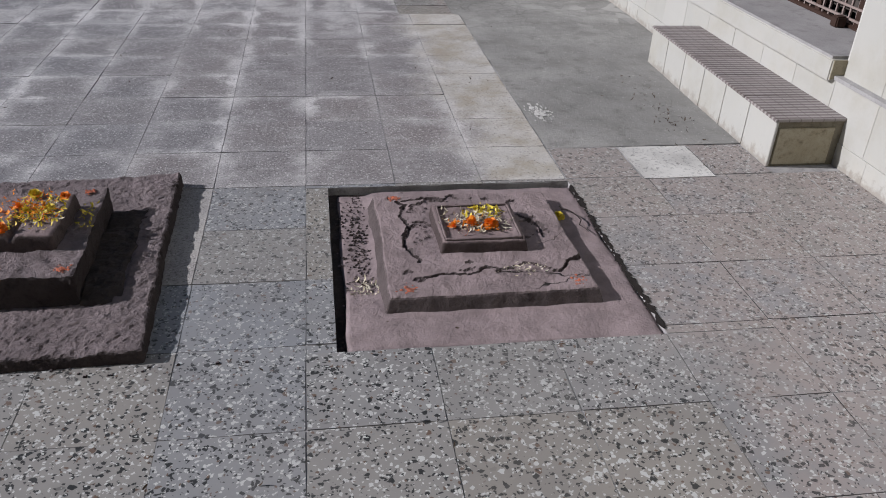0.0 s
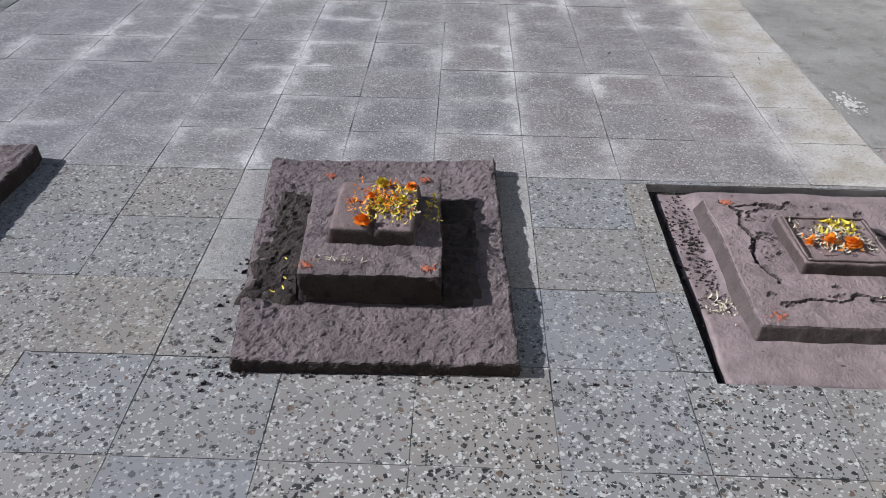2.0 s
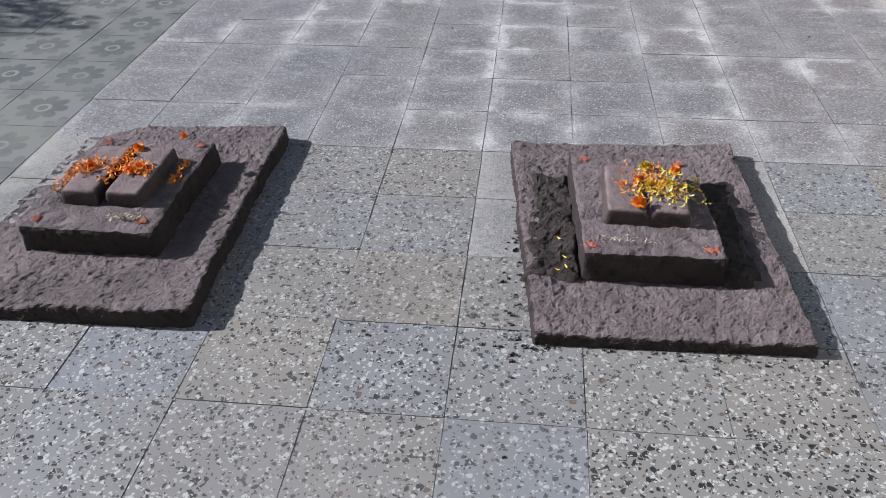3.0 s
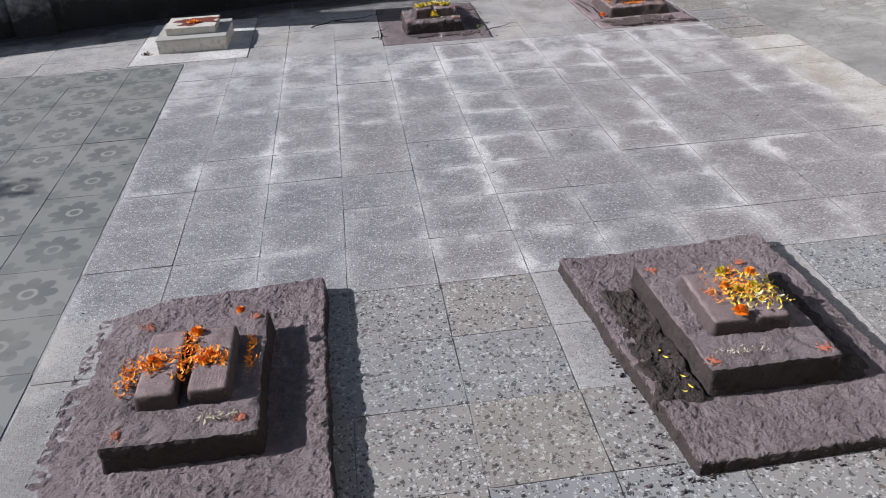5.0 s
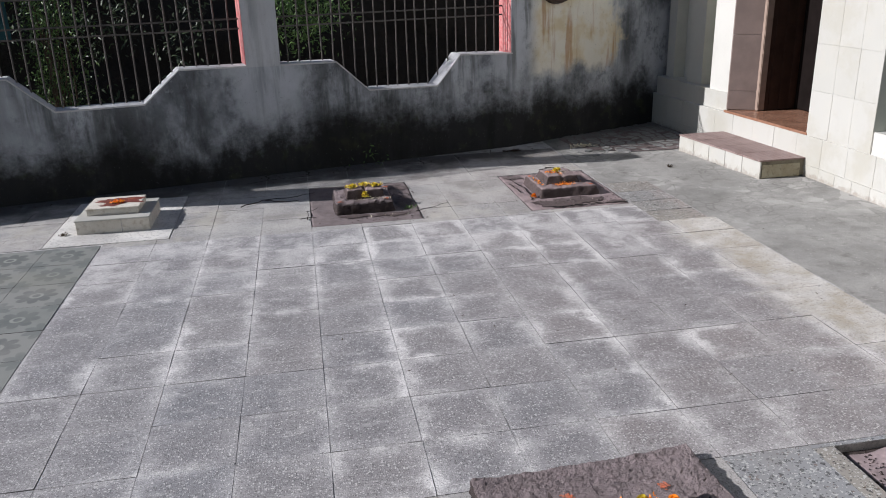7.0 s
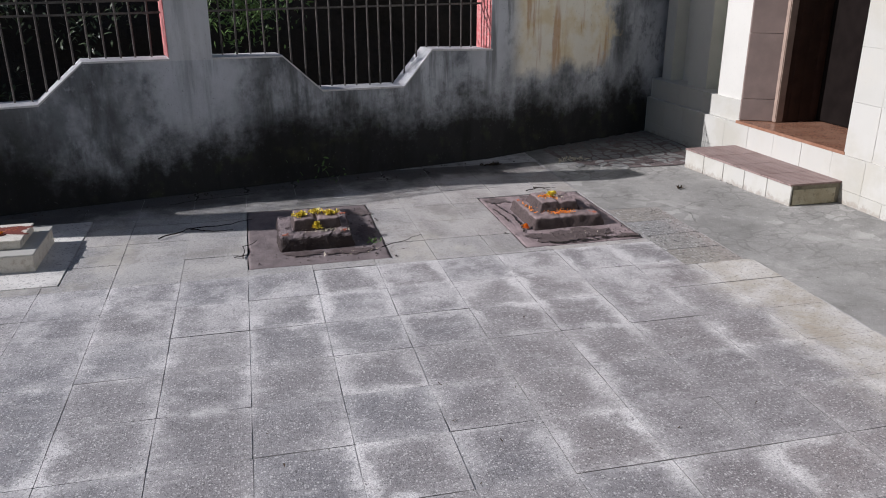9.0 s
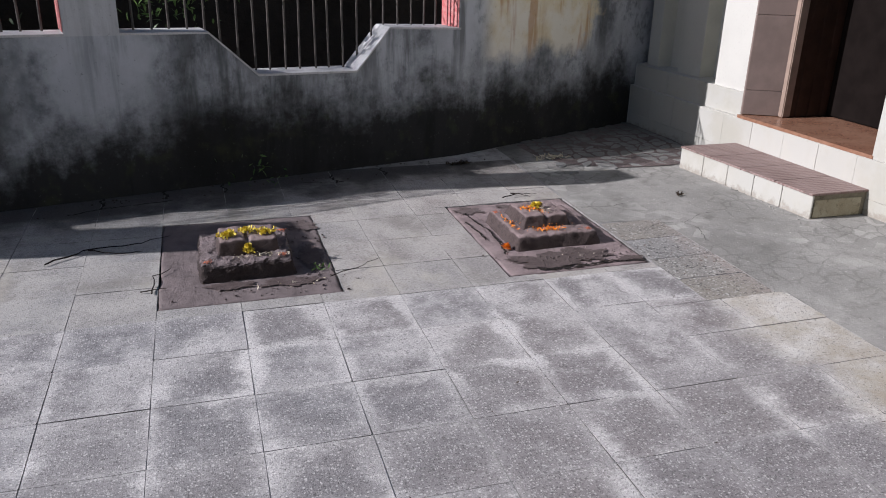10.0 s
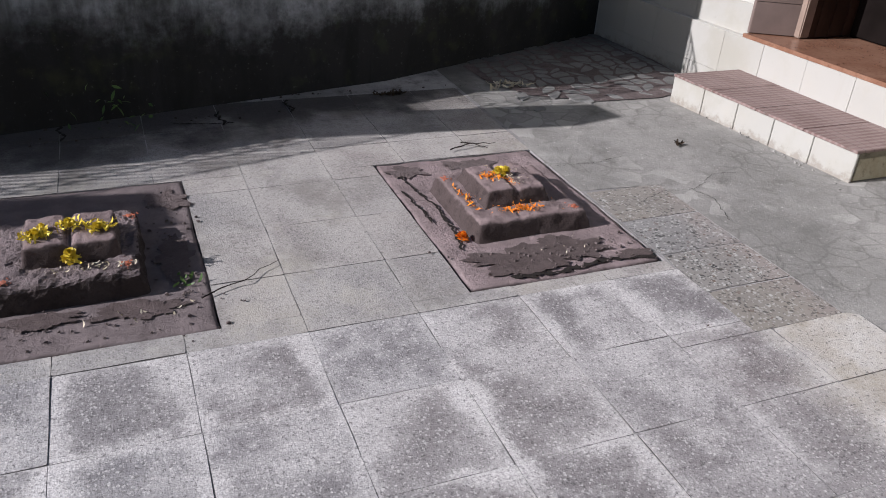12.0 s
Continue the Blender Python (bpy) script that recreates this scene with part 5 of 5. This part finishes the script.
for x, y, n_, seed in ((-1.455, 6.48, 60, 61), (-1.36, 6.53, 50, 66), (-1.27, 6.49, 60, 67)):
    petals("scattered_petals", (x, y), (0.05, 0.04), n_, YELLOW, 0.157, "loose yellow petals on a memorial", seed, 0.011, 0.8)
petals("scattered_petals", (-1.36, 6.41), (0.025, 0.05), 60, YELLOW, 0.10, "loose yellow petals on a memorial", 62, 0.013)
petals("scattered_petals", (-1.30, 6.36), (0.18, 0.03), 40, PALE, 0.087, "dry petals along the block", 63, 0.007)
petals("leaf_litter", (-1.2, 6.17), (0.2, 0.06), 10, PALE, 0.0, "dry bits of straw on the mortar bed", 64, 0.009)
petals("leaf_litter", (-1.03, 6.33), (0.04, 0.05), 9, LEAF, 0.002, "green leaf scraps beside a memorial", 65, 0.013)

# sixth memorial: stepped block with orange and yellow flowers
r6 = random.Random(26)
mem = thing("memorial", "stepped pinkish cement memorial with orange petals on a cracked bed", "memorial", (0.22, 6.5, 0), group="memorials in the courtyard")
a, b, c, e = PIT_C
part("bed", rough_block(a + 0.006, b - 0.008, c + 0.008, e - 0.006, -0.05, -0.001, 0.018, 0.008, 0.004, 8, 0, 8.0, None, 0.010, 5), BED_CRACKED, mem, "cracked pinkish mortar bed", True)
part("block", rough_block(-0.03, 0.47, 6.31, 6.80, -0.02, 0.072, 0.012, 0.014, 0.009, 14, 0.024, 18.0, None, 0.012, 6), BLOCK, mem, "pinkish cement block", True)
grooved_top(0.06, 0.35, 6.435, 6.725, 0.06, 0.134, mem, 11.0, 0.026, 0.006, 0.014)
for x, y in ((0.41, 6.37), (0.02, 6.73), (0.20, 6.60)):
    daub((x, y), 0.020, 0.076 if abs(x - 0.2) > 0.1 else 0.128, mem, r6)
crack([(-0.10, 6.98), (-0.08, 6.80), (-0.05, 6.62), (-0.06, 6.42), (-0.09, 6.28)], 0.008, 0.006, mem, r6)
crack([(-0.14, 6.80), (-0.12, 6.62), (-0.12, 6.5)], 0.007, 0.006, mem, r6)
crack([(0.0, 6.06), (0.20, 6.05), (0.40, 6.08), (0.58, 6.05)], 0.014, 0.005, mem, r6)
for x, y, sx, sy in ((0.08, 6.17, 0.19, 0.085), (0.29, 6.20, 0.15, 0.085), (-0.06, 6.98, 0.08, 0.06), (0.24, 6.98, 0.11, 0.05), (0.52, 6.09, 0.07, 0.03)):
    stain(x, y, sx, sy, 0.0062, mem, r6, WET if y < 6.3 else DAMP, "dark wet patch on the mortar" if y < 6.3 else "flaked patch of dark damp mortar")
marigold(0.20, 6.60, 0.13, "y", 1.35, 7)
marigold(0.215, 6.585, 0.14, "y", 1.1, 8)
marigold(-0.06, 6.36, 0.004, "o", 1.2, 9)
petals("scattered_petals", (0.15, 6.58), (0.05, 0.05), 60, ORANGE, 0.13, "loose orange petals on a memorial", 71, 0.008)
petals("scattered_petals", (0.20, 6.40), (0.09, 0.025), 80, ORANGE, 0.073, "loose orange petals along the block", 72, 0.008)
petals("scattered_petals", (0.215, 6.55), (0.012, 0.06), 40, ORANGE, 0.122, "orange petals in the groove", 73, 0.008)
petals("scattered_petals", (0.03, 6.55), (0.02, 0.12), 36, ORANGE, 0.073, "orange petals beside the top bars", 74, 0.007)
petals("leaf_litter", (0.3, 6.2), (0.18, 0.07), 7, PALE, 0.008, "dry bits of petal on the mortar bed", 75, 0.005)
petals("scattered_petals", (0.20, 6.44), (0.16, 0.10), 90, ORANGE, 0.079, "tiny rubbed orange petals on the block", 76, 0.0045)
petals("scattered_petals", (0.21, 6.57), (0.09, 0.10), 60, PALE, 0.138, "tiny dry petals on the top block", 77, 0.0045)

# fourth memorial: white tiled, two steps, stained red
mem = thing("tiled_memorial", "two-stepped white tiled memorial with a red stain on top", "memorial", (-3.16, 6.55, 0), group="memorials in the courtyard")
a, b, c, e = WHITE_BASE
part("base_tile", box_bm(a + 0.004, b - 0.004, c + 0.004, e - 0.004, -0.04, 0.003, 0.003), WHITE_SPECKLE, mem, "pale speckled base tiles")
part("lower_step", box_bm(-3.405, -2.91, 6.30, 6.79, -0.01, 0.095, 0.003), CREAM_GLAZE, mem, "cream glazed tiles with dirty joints")
part("lower_top", box_bm(-3.412, -2.903, 6.292, 6.797, 0.0955, 0.104, 0.003), WHITE_TILE, mem)
part("upper_step", box_bm(-3.345, -2.99, 6.405, 6.71, 0.1045, 0.147, 0.003), CREAM_GLAZE, mem, "cream glazed tiles with dirty joints")
part("upper_top", box_bm(-3.352, -2.983, 6.398, 6.717, 0.1475, 0.156, 0.003), CREAM_GLAZE, mem, "cream top tile stained red")
part("joint", box_bm(-3.10, -3.096, 6.2985, 6.31, 0.0, 0.094), JOINT, mem)
r4 = random.Random(24)
for x, y, s_ in ((-3.13, 6.57, 0.14), (-3.24, 6.60, 0.08), (-3.06, 6.62, 0.08), (-3.20, 6.48, 0.06)):
    stain(x, y, s_, s_ * 0.6, 0.1568, mem, r4, RED_STAIN, "dried dark red stain")
daub((-3.15, 6.55), 0.05, 0.159, mem, r4)
daub((-3.07, 6.61), 0.03, 0.158, mem, r4)
petals("scattered_petals", (-3.15, 6.53), (0.05, 0.03), 60, ORANGE, 0.16, "red-orange petals on the tiled memorial", 81, 0.012)
petals("leaf_litter", (-3.5, 6.32), (0.03, 0.03), 14, BARK, 0.004, "dark dry scraps beside the tiled memorial", 82, 0.014)


# ---- small things on the floor ----
def twig(points, r, label):
    """A crooked, forked dry twig lying on the floor, thinner towards its tips."""
    bm_ = bmesh.new()
    g_ = random.Random(len(label) + int(1000 * r))
    for line in points:
        fine = [Vector(line[0])]
        for p, q in zip(line[:-1], line[1:]):
            p, q = Vector(p), Vector(q)
            j_ = min(0.008, 0.04 * (q - p).length)
            for s in (0.25, 0.5, 0.75, 1.0):
                fine.append(p.lerp(q, s) + Vector((g_.gauss(0, j_), g_.gauss(0, j_), g_.uniform(0, 0.004))))
        prev = None
        for i, p in enumerate(fine):
            w = r * (1.0 - 0.75 * i / len(fine))
            t_ = (fine[min(i + 1, len(fine) - 1)] - fine[max(i - 1, 0)]).normalized()
            side = t_.cross(Vector((0, 0, 1))).normalized() * w
            ring = [bm_.verts.new(p + o) for o in (side, Vector((0, 0, w)), -side, Vector((0, 0, -w)))]
            if prev:
                for s in range(4):
                    bm_.faces.new((prev[s], prev[(s + 1) % 4], ring[(s + 1) % 4], ring[s]))
            prev = ring
    return tagged(part("twig", bm_, TWIG, None), label, "twig")


def crumbs(name, at, spread, count, material, z, label, seed, size=0.008):
    """Broken crumbs of mortar and grit."""
    r = random.Random(seed)
    vs_, fs_ = [], []
    for _ in range(count):
        p = Vector((at[0] + r.gauss(0, 0.5) * spread[0], at[1] + r.gauss(0, 0.5) * spread[1], z))
        s = size * r.uniform(0.35, 1.3)
        k = len(vs_)
        for dx, dy, dz in ((-1, -1, 0), (1, -1, 0), (1, 1, 0), (-1, 1, 0), (-0.5, -0.6, 1), (0.6, -0.5, 0.9), (0.5, 0.6, 1), (-0.6, 0.4, 0.8)):
            vs_.append(p + Vector((dx * s * r.uniform(0.6, 1.1), dy * s * r.uniform(0.6, 1.1), dz * s * r.uniform(0.6, 1.2))))
        fs_ += [(k + 4, k + 5, k + 6, k + 7), (k, k + 1, k + 5, k + 4), (k + 1, k + 2, k + 6, k + 5), (k + 2, k + 3, k + 7, k + 6), (k + 3, k, k + 4, k + 7)]
    return tagged(linked(name, vs_, fs_, material), label, "rubble", kind="stuff")


crumbs("mortar_crumbs", (-1.27, 2.2), (0.03, 0.9), 60, MORTAR, 0.0, "brown mortar crumbs along the slab edge", 201, 0.006)
crumbs("mortar_crumbs", (-0.9, 1.775), (0.7, 0.02), 50, MORTAR, 0.0, "brown mortar crumbs along the slab edge", 202, 0.005)
crumbs("mortar_crumbs", (-3.05, 2.3), (0.07, 0.8), 60, BED, 0.0, "brown mortar crumbs of the worn slab", 203, 0.0028)
crumbs("mortar_crumbs", (0.15, 2.52), (0.07, 0.3), 260, SOIL, -0.022, "dark grit in the gap of the sunken bed", 204, 0.0045)
crumbs("mortar_crumbs", (0.15, 2.2), (0.06, 0.35), 160, BED, -0.022, "pale mortar chips in the gap of the sunken bed", 205, 0.004)
crumbs("mortar_crumbs", (0.38, 2.46), (0.08, 0.20), 110, BED_CRACKED, 0.034, "loose flakes on the cracked slab", 206, 0.004)
crumbs("mortar_crumbs", (-1.06, 6.5), (0.08, 0.45), 80, SOILED, 0.002, "soil crumbs beside the low memorial", 207, 0.006)
crumbs("mortar_crumbs", (-1.3, 6.19), (0.5, 0.10), 60, SOILED, 0.002, "soil crumbs before the low memorial", 208, 0.0045)
crumbs("mortar_crumbs", (0.25, 6.17), (0.4, 0.10), 90, DAMP, 0.006, "dark crumbs on the cracked bed", 209, 0.006)
crumbs("mortar_crumbs", (1.80, 7.0), (0.06, 0.7), 80, CEMENT, 0.003, "grit along the step", 210, 0.006)
crumbs("mortar_crumbs", (2.14, 2.3), (0.10, 0.9), 60, CEMENT, 0.0, "grit along the plinth", 211, 0.006)
for x in (-4.2, -3.2, -2.2, -1.2, -0.2):
    crumbs("wall_grit", (x, 8.10 + 0.215 * x), (1.0, 0.05), 40, SOIL, 0.0, "dark damp grit at the foot of the wall", 300 + int(10 * x), 0.006)
twig([[(-2.30, 6.68, 0.01), (-2.12, 6.82, 0.012), (-1.90, 6.86, 0.01), (-1.74, 6.93, 0.012)], [(-2.12, 6.82, 0.012), (-1.98, 6.75, 0.01), (-1.86, 6.76, 0.008)]], 0.0045, "dark forked dry twig on the shaded tiles")
twig([[(0.22, 7.15, 0.012), (0.34, 7.19, 0.015), (0.46, 7.18, 0.01)], [(0.30, 7.22, 0.012), (0.36, 7.17, 0.014), (0.40, 7.13, 0.01)]], 0.004, "small dark dry twig beside a memorial")
twig([[(-1.0, 6.22, 0.008), (-0.86, 6.28, 0.012), (-0.72, 6.38, 0.01)]], 0.003, "thin grey twig across the tile joint")
twig([[(-1.80, 6.22, 0.008), (-1.78, 6.40, 0.012), (-1.72, 6.50, 0.01)], [(-1.85, 6.25, 0.008), (-1.74, 6.26, 0.01)]], 0.0035, "thin dark twig in the joint")
twig([[(0.93, 2.62, 0.004), (0.97, 2.52, 0.010), (0.975, 2.40, 0.006)]], 0.004, "thin dark twig beside the sunken bed")
petals("leaf_litter", (0.95, 7.98), (0.18, 0.06), 40, PALE, 0.004, "pale litter at the foot of the wall", 91, 0.02)
petals("leaf_litter", (1.35, 6.95), (0.02, 0.015), 6, BARK, 0.004, "dark dried scrap on the cement", 92, 0.02)
petals("leaf_litter", (0.0, 4.4), (2.6, 1.4), 40, BARK, 0.001, "scattered dark specks on the bleached tiles", 93, 0.007)
petals("leaf_litter", (0.3, 1.8), (1.8, 0.8), 36, BARK, 0.001, "scattered dark specks on the terrazzo", 94, 0.006)
petals("leaf_litter", (1.75, 3.6), (0.12, 0.7), 70, BARK, 0.003, "crumbled mortar along the step", 95, 0.008)

# dried lime splash on the cement: scattered thin flakes
rl = random.Random(88)
vs, fs = [], []
for _ in range(150):
    px_, py_ = 1.11 + rl.gauss(0, 0.028), 3.62 + rl.gauss(0, 0.06)
    rad, n_ = rl.uniform(0.003, 0.016) * (1.0 if rl.random() < 0.3 else 0.5), 7
    k = len(vs)
    vs += [(px_ + 0.7 * rad * rl.uniform(0.5, 1.2) * math.cos(6.2832 * j / n_), py_ + 1.3 * rad * rl.uniform(0.5, 1.2) * math.sin(6.2832 * j / n_), 0.0038) for j in range(n_)] + [(px_, py_, 0.0046)]
    fs += [(k + j, k + (j + 1) % n_, k + n_) for j in range(n_)]
tagged(linked("lime_splash", vs, fs, WHITE_SPECKLE, floor), "dried splash of white lime")
for x, y in ((-1.775, 7.60), (-1.425, 7.66), (-0.725, 7.70), (-2.125, 7.50), (-0.37, 7.80)):
    crack([(x, y), (x + 0.02, y + 0.06), (x - 0.01, y + 0.14), (x + 0.015, y + 0.20)], 0.009, 0.004, floor, rw)
crack([(-0.95, 7.78), (-0.80, 7.74), (-0.66, 7.73)], 0.007, 0.004, floor, rw)
crack([(-2.3, 7.42), (-2.12, 7.50), (-1.80, 7.56), (-1.72, 7.58)], 0.008, 0.004, floor, rw)
petals("leaf_litter", (0.20, 7.97), (0.09, 0.02), 40, BARK, 0.004, "dark rotten leaves on the damp floor", 96, 0.016)
crack([(0.78, 6.45), (0.95, 6.52), (1.10, 6.50), (1.30, 6.62), (1.42, 6.60)], 0.0018, 0.006, floor, rw)
crack([(0.62, 6.88), (0.80, 6.86), (0.98, 6.90)], 0.0018, 0.006, floor, rw)
crack([(1.05, 6.20), (1.12, 6.40), (1.08, 6.52)], 0.0016, 0.006, floor, rw)


# ---- beyond the boundary wall ----
def leafy(name, centre, size, count, material, label, seed, leaf=0.035, stem=True, category="shrub"):
    """A shrub: branching stems and many small leaves in uneven clumps."""
    r = random.Random(seed)
    s = thing(name, label, category, (centre[0], centre[1], -0.06), group="shrubs behind the boundary wall" if category == "shrub" else "")
    clumps = [(Vector((centre[0] + r.uniform(-1, 1) * size[0], centre[1] + r.uniform(-1, 1) * size[1], centre[2] + r.uniform(-1, 1) * size[2])), r.uniform(0.06, 0.15)) for _ in range(max(5, count // 45))]
    vs_, fs_ = [], []
    for _ in range(count):
        c_, rad = r.choice(clumps)
        p = c_ + Vector((r.gauss(0, rad), r.gauss(0, rad), r.gauss(0, rad)))
        m = Matrix.Translation(p) @ Euler((r.uniform(-1.2, 1.2), r.uniform(-1.2, 1.2), r.uniform(0, 6.28))).to_matrix().to_4x4()
        L, w = leaf * r.uniform(0.7, 1.4), leaf * r.uniform(0.22, 0.4)
        k = len(vs_)
        vs_ += [m @ Vector(v) for v in ((-L, 0, 0), (-0.2 * L, w, 0.1 * L), (-0.2 * L, -w, 0.1 * L), (0.4 * L, w * 0.8, 0.05 * L), (0.4 * L, -w * 0.8, 0.05 * L), (L, 0, -0.15 * L))]
        fs_ += [(k, k + 2, k + 1), (k + 1, k + 2, k + 4, k + 3), (k + 3, k + 4, k + 5)]
    linked("crown", vs_, fs_, material, s)
    if stem:
        bm_ = bmesh.new()
        for c_, rad in clumps[:24]:
            root = Vector((centre[0] + r.gauss(0, 0.05), centre[1] + r.gauss(0, 0.05), -0.05))
            mid = (root * 0.45 + c_ * 0.55) + Vector((r.gauss(0, 0.06), r.gauss(0, 0.06), 0))
            for p, q, ra, rb in ((root, mid, 0.014, 0.009), (mid, c_, 0.009, 0.004)):
                side = (q - p).cross(Vector((0.3, 1, 0.1))).normalized()
                oth = (q - p).cross(side).normalized()
                ring = [bm_.verts.new(w_ + (side * math.cos(t) + oth * math.sin(t)) * rr) for w_, rr in ((p, ra), (q, rb)) for t in (0, 1.57, 3.14, 4.71)]
                for i_ in range(4):
                    bm_.faces.new((ring[i_], ring[(i_ + 1) % 4], ring[4 + (i_ + 1) % 4], ring[4 + i_]))
        part("stem", bm_, BARK, s)
    return s


def behind(x, d_, z):
    return WALL @ Vector((x / COS, d_, z))


leafy("climbing_shrub", behind(-3.66, 0.70, 1.15), (0.11, 0.10, 0.62), 3600, LEAF, "green climbing shrub behind the iron grille", 101, 0.017)
# Never in view: added only to throw leaf shade on the patterned floor.
leafy("tree", (-9.5, 4.72, 2.3), (0.75, 0.42, 0.4), 2400, LEAF, "unseen leafy tree added to shade the patterned floor", 108, 0.05, category="tree")
leafy("shrub", behind(-2.9, 1.1, 1.80), (0.5, 0.25, 0.12), 900, SHADED_LEAF, "green leafy shrub behind the boundary wall", 102, 0.024, False)
leafy("shrub", behind(-1.5, 0.75, 1.38), (0.36, 0.2, 0.30), 1900, LEAF, "dull green shrub behind the iron grille", 103, 0.026, False)
leafy("shrub", behind(-3.2, 1.35, 1.0), (0.9, 0.25, 0.5), 900, SHADED_LEAF, "dark shaded shrub behind the boundary wall", 104, 0.03, False)
# steep bank added to close the view through the grilles, shade in its black colour
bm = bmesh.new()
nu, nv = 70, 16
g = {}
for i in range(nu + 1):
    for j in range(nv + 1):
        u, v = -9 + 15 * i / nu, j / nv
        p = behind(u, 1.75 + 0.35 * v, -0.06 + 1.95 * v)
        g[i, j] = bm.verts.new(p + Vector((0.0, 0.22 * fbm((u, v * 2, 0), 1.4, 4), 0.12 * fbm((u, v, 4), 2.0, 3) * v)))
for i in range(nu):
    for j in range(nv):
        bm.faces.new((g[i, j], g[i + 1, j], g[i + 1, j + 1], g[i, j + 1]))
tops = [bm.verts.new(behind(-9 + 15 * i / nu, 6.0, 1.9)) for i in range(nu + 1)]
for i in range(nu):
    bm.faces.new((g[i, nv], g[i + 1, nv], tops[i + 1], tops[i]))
tagged(part("backdrop_bank", bm, BANK, None, smooth=True), "steep bank added behind the boundary wall, deep shade put into its colour", "bank", kind="structure")
tagged(part("teal_sheet", prism([(-5.9, 1.24), (-5.9, 2.0), (-3.98, 2.0), (-3.98, 1.22)], 0.9, 0.905, WALL), TEAL, None), "dull teal sheet hanging behind the boundary wall", "sheet")
# outlet plant growing at the wall's foot
leafy("weed", (-1.19, 7.87, 0.05), (0.06, 0.02, 0.02), 60, LEAF, "small green weed at the foot of the wall", 105, 0.022, False, "plant")


# ---- tiles of the floor, last ----
rt = random.Random(5)


def field(i0, i1, j0, j1, pick, clip=None, dx=0.0, dy=0.0, skip=()):
    for i in range(i0, i1):
        for j in range(j0, j1):
            rects = [(colx(i) + dx, colx(i + 1) + dx, rowy(j) + dy, rowy(j + 1) + dy)]
            if clip:
                a_, b_, c_, d_ = rects[0]
                rects = [(max(a_, clip[0]), min(b_, clip[1]), max(c_, clip[2]), min(d_, clip[3]))]
                if rects[0][1] - rects[0][0] < 0.02 or rects[0][3] - rects[0][2] < 0.02:
                    continue
            for hole in PITS + tuple(skip):
                rects = [q for r_ in rects for q in cut(r_, hole)]
            for q in rects:
                lay(q, pick(i, j), floor, rt, 0.0, 0.0005)


def bleached(i, j):
    return BLEACHED


PALE_TILE = (1.355, 1.675, 2.845, 3.175)
APRON_TILES = (0.61, 1.0, 5.55, 6.05)
field(-4, 8, 0, 9, bleached, (-3.185, 1.025, 2.87, 5.957), skip=(APRON_TILES,))
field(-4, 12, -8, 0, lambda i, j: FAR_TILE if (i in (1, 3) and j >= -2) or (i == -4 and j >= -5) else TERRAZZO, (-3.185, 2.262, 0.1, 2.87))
for q in ((1.03, 1.352, 2.873, 3.185), (1.678, 1.94, 2.873, 3.185)):
    lay(q, TERRAZZO, floor, rt)
lay(PALE_TILE, WHITE_SPECKLE, floor, rt, 0.0035)
for q in ((0.61, 0.98, 5.55, 5.79), (0.61, 0.98, 5.795, 6.05), (0.61, 0.98, 6.055, 6.32), (0.61, 0.98, 6.325, 6.6)):
    lay(q, TERRAZZO, floor, rt)
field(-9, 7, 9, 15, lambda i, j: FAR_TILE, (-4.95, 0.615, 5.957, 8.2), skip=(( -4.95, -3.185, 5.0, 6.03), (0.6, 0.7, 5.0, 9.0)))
for i in range(-9, -4):
    for j in range(-4, 10):
        q = (colx(i) - 0.01, colx(i + 1) - 0.01, rowy(j) + 0.07, min(rowy(j + 1) + 0.07, 6.02))
        if q[3] - q[2] < 0.03:
            continue
        lay(q, FLOWER, floor, rt, name="patterned_tile")
bm = bmesh.new()
ring = [(0.95, 7.80), (1.30, 7.62), (1.70, 7.60), (2.08, 7.72), (2.12, 8.3), (2.10, 8.93), (1.6, 8.74), (1.15, 8.54), (0.8, 8.38), (0.82, 8.1)]
bm.faces.new([bm.verts.new((x, y, 0.0062)) for x, y in ring])
part("stone_bedding", bm, DAMP, floor, "dark soil between flagstones")
# flat irregular flagstones in the far corner
n1, n2 = 12, 15
pts = {(i, j): (0.86 + 1.24 * i / n1 + (rt.uniform(-0.035, 0.035) if 0 < i < n1 else 0), 7.5 + 1.5 * j / n2 + rt.uniform(-0.035, 0.035) + 0.05 * (i % 2)) for i in range(n1 + 1) for j in range(n2 + 1)}
for i in range(n1):
    for j in range(n2):
        quad = [Vector((*pts[p], 0)) for p in ((i, j), (i + 1, j), (i + 1, j + 1), (i, j + 1))]
        c_ = sum(quad, Vector()) / 4
        if rt.random() < 0.12 + 1.6 * max(0.0, 8.0 - c_.y):
            continue
        if c_.y > 8.2 + 0.42 * (c_.x - 0.26) + 0.02:
            continue
        ring = []
        for p, q in zip(quad, quad[1:] + quad[:1]):
            for t in (0.18, 0.5, 0.82):
                w = p.lerp(q, t)
                ring.append(c_ + (w - c_) * (0.84 + rt.uniform(-0.08, 0.06)))
        n_ = len(ring)
        vs = [w + Vector((0, 0, 0.0)) for w in ring] + [c_ + (w - c_) * 0.96 + Vector((0, 0, 0.0085)) for w in ring]
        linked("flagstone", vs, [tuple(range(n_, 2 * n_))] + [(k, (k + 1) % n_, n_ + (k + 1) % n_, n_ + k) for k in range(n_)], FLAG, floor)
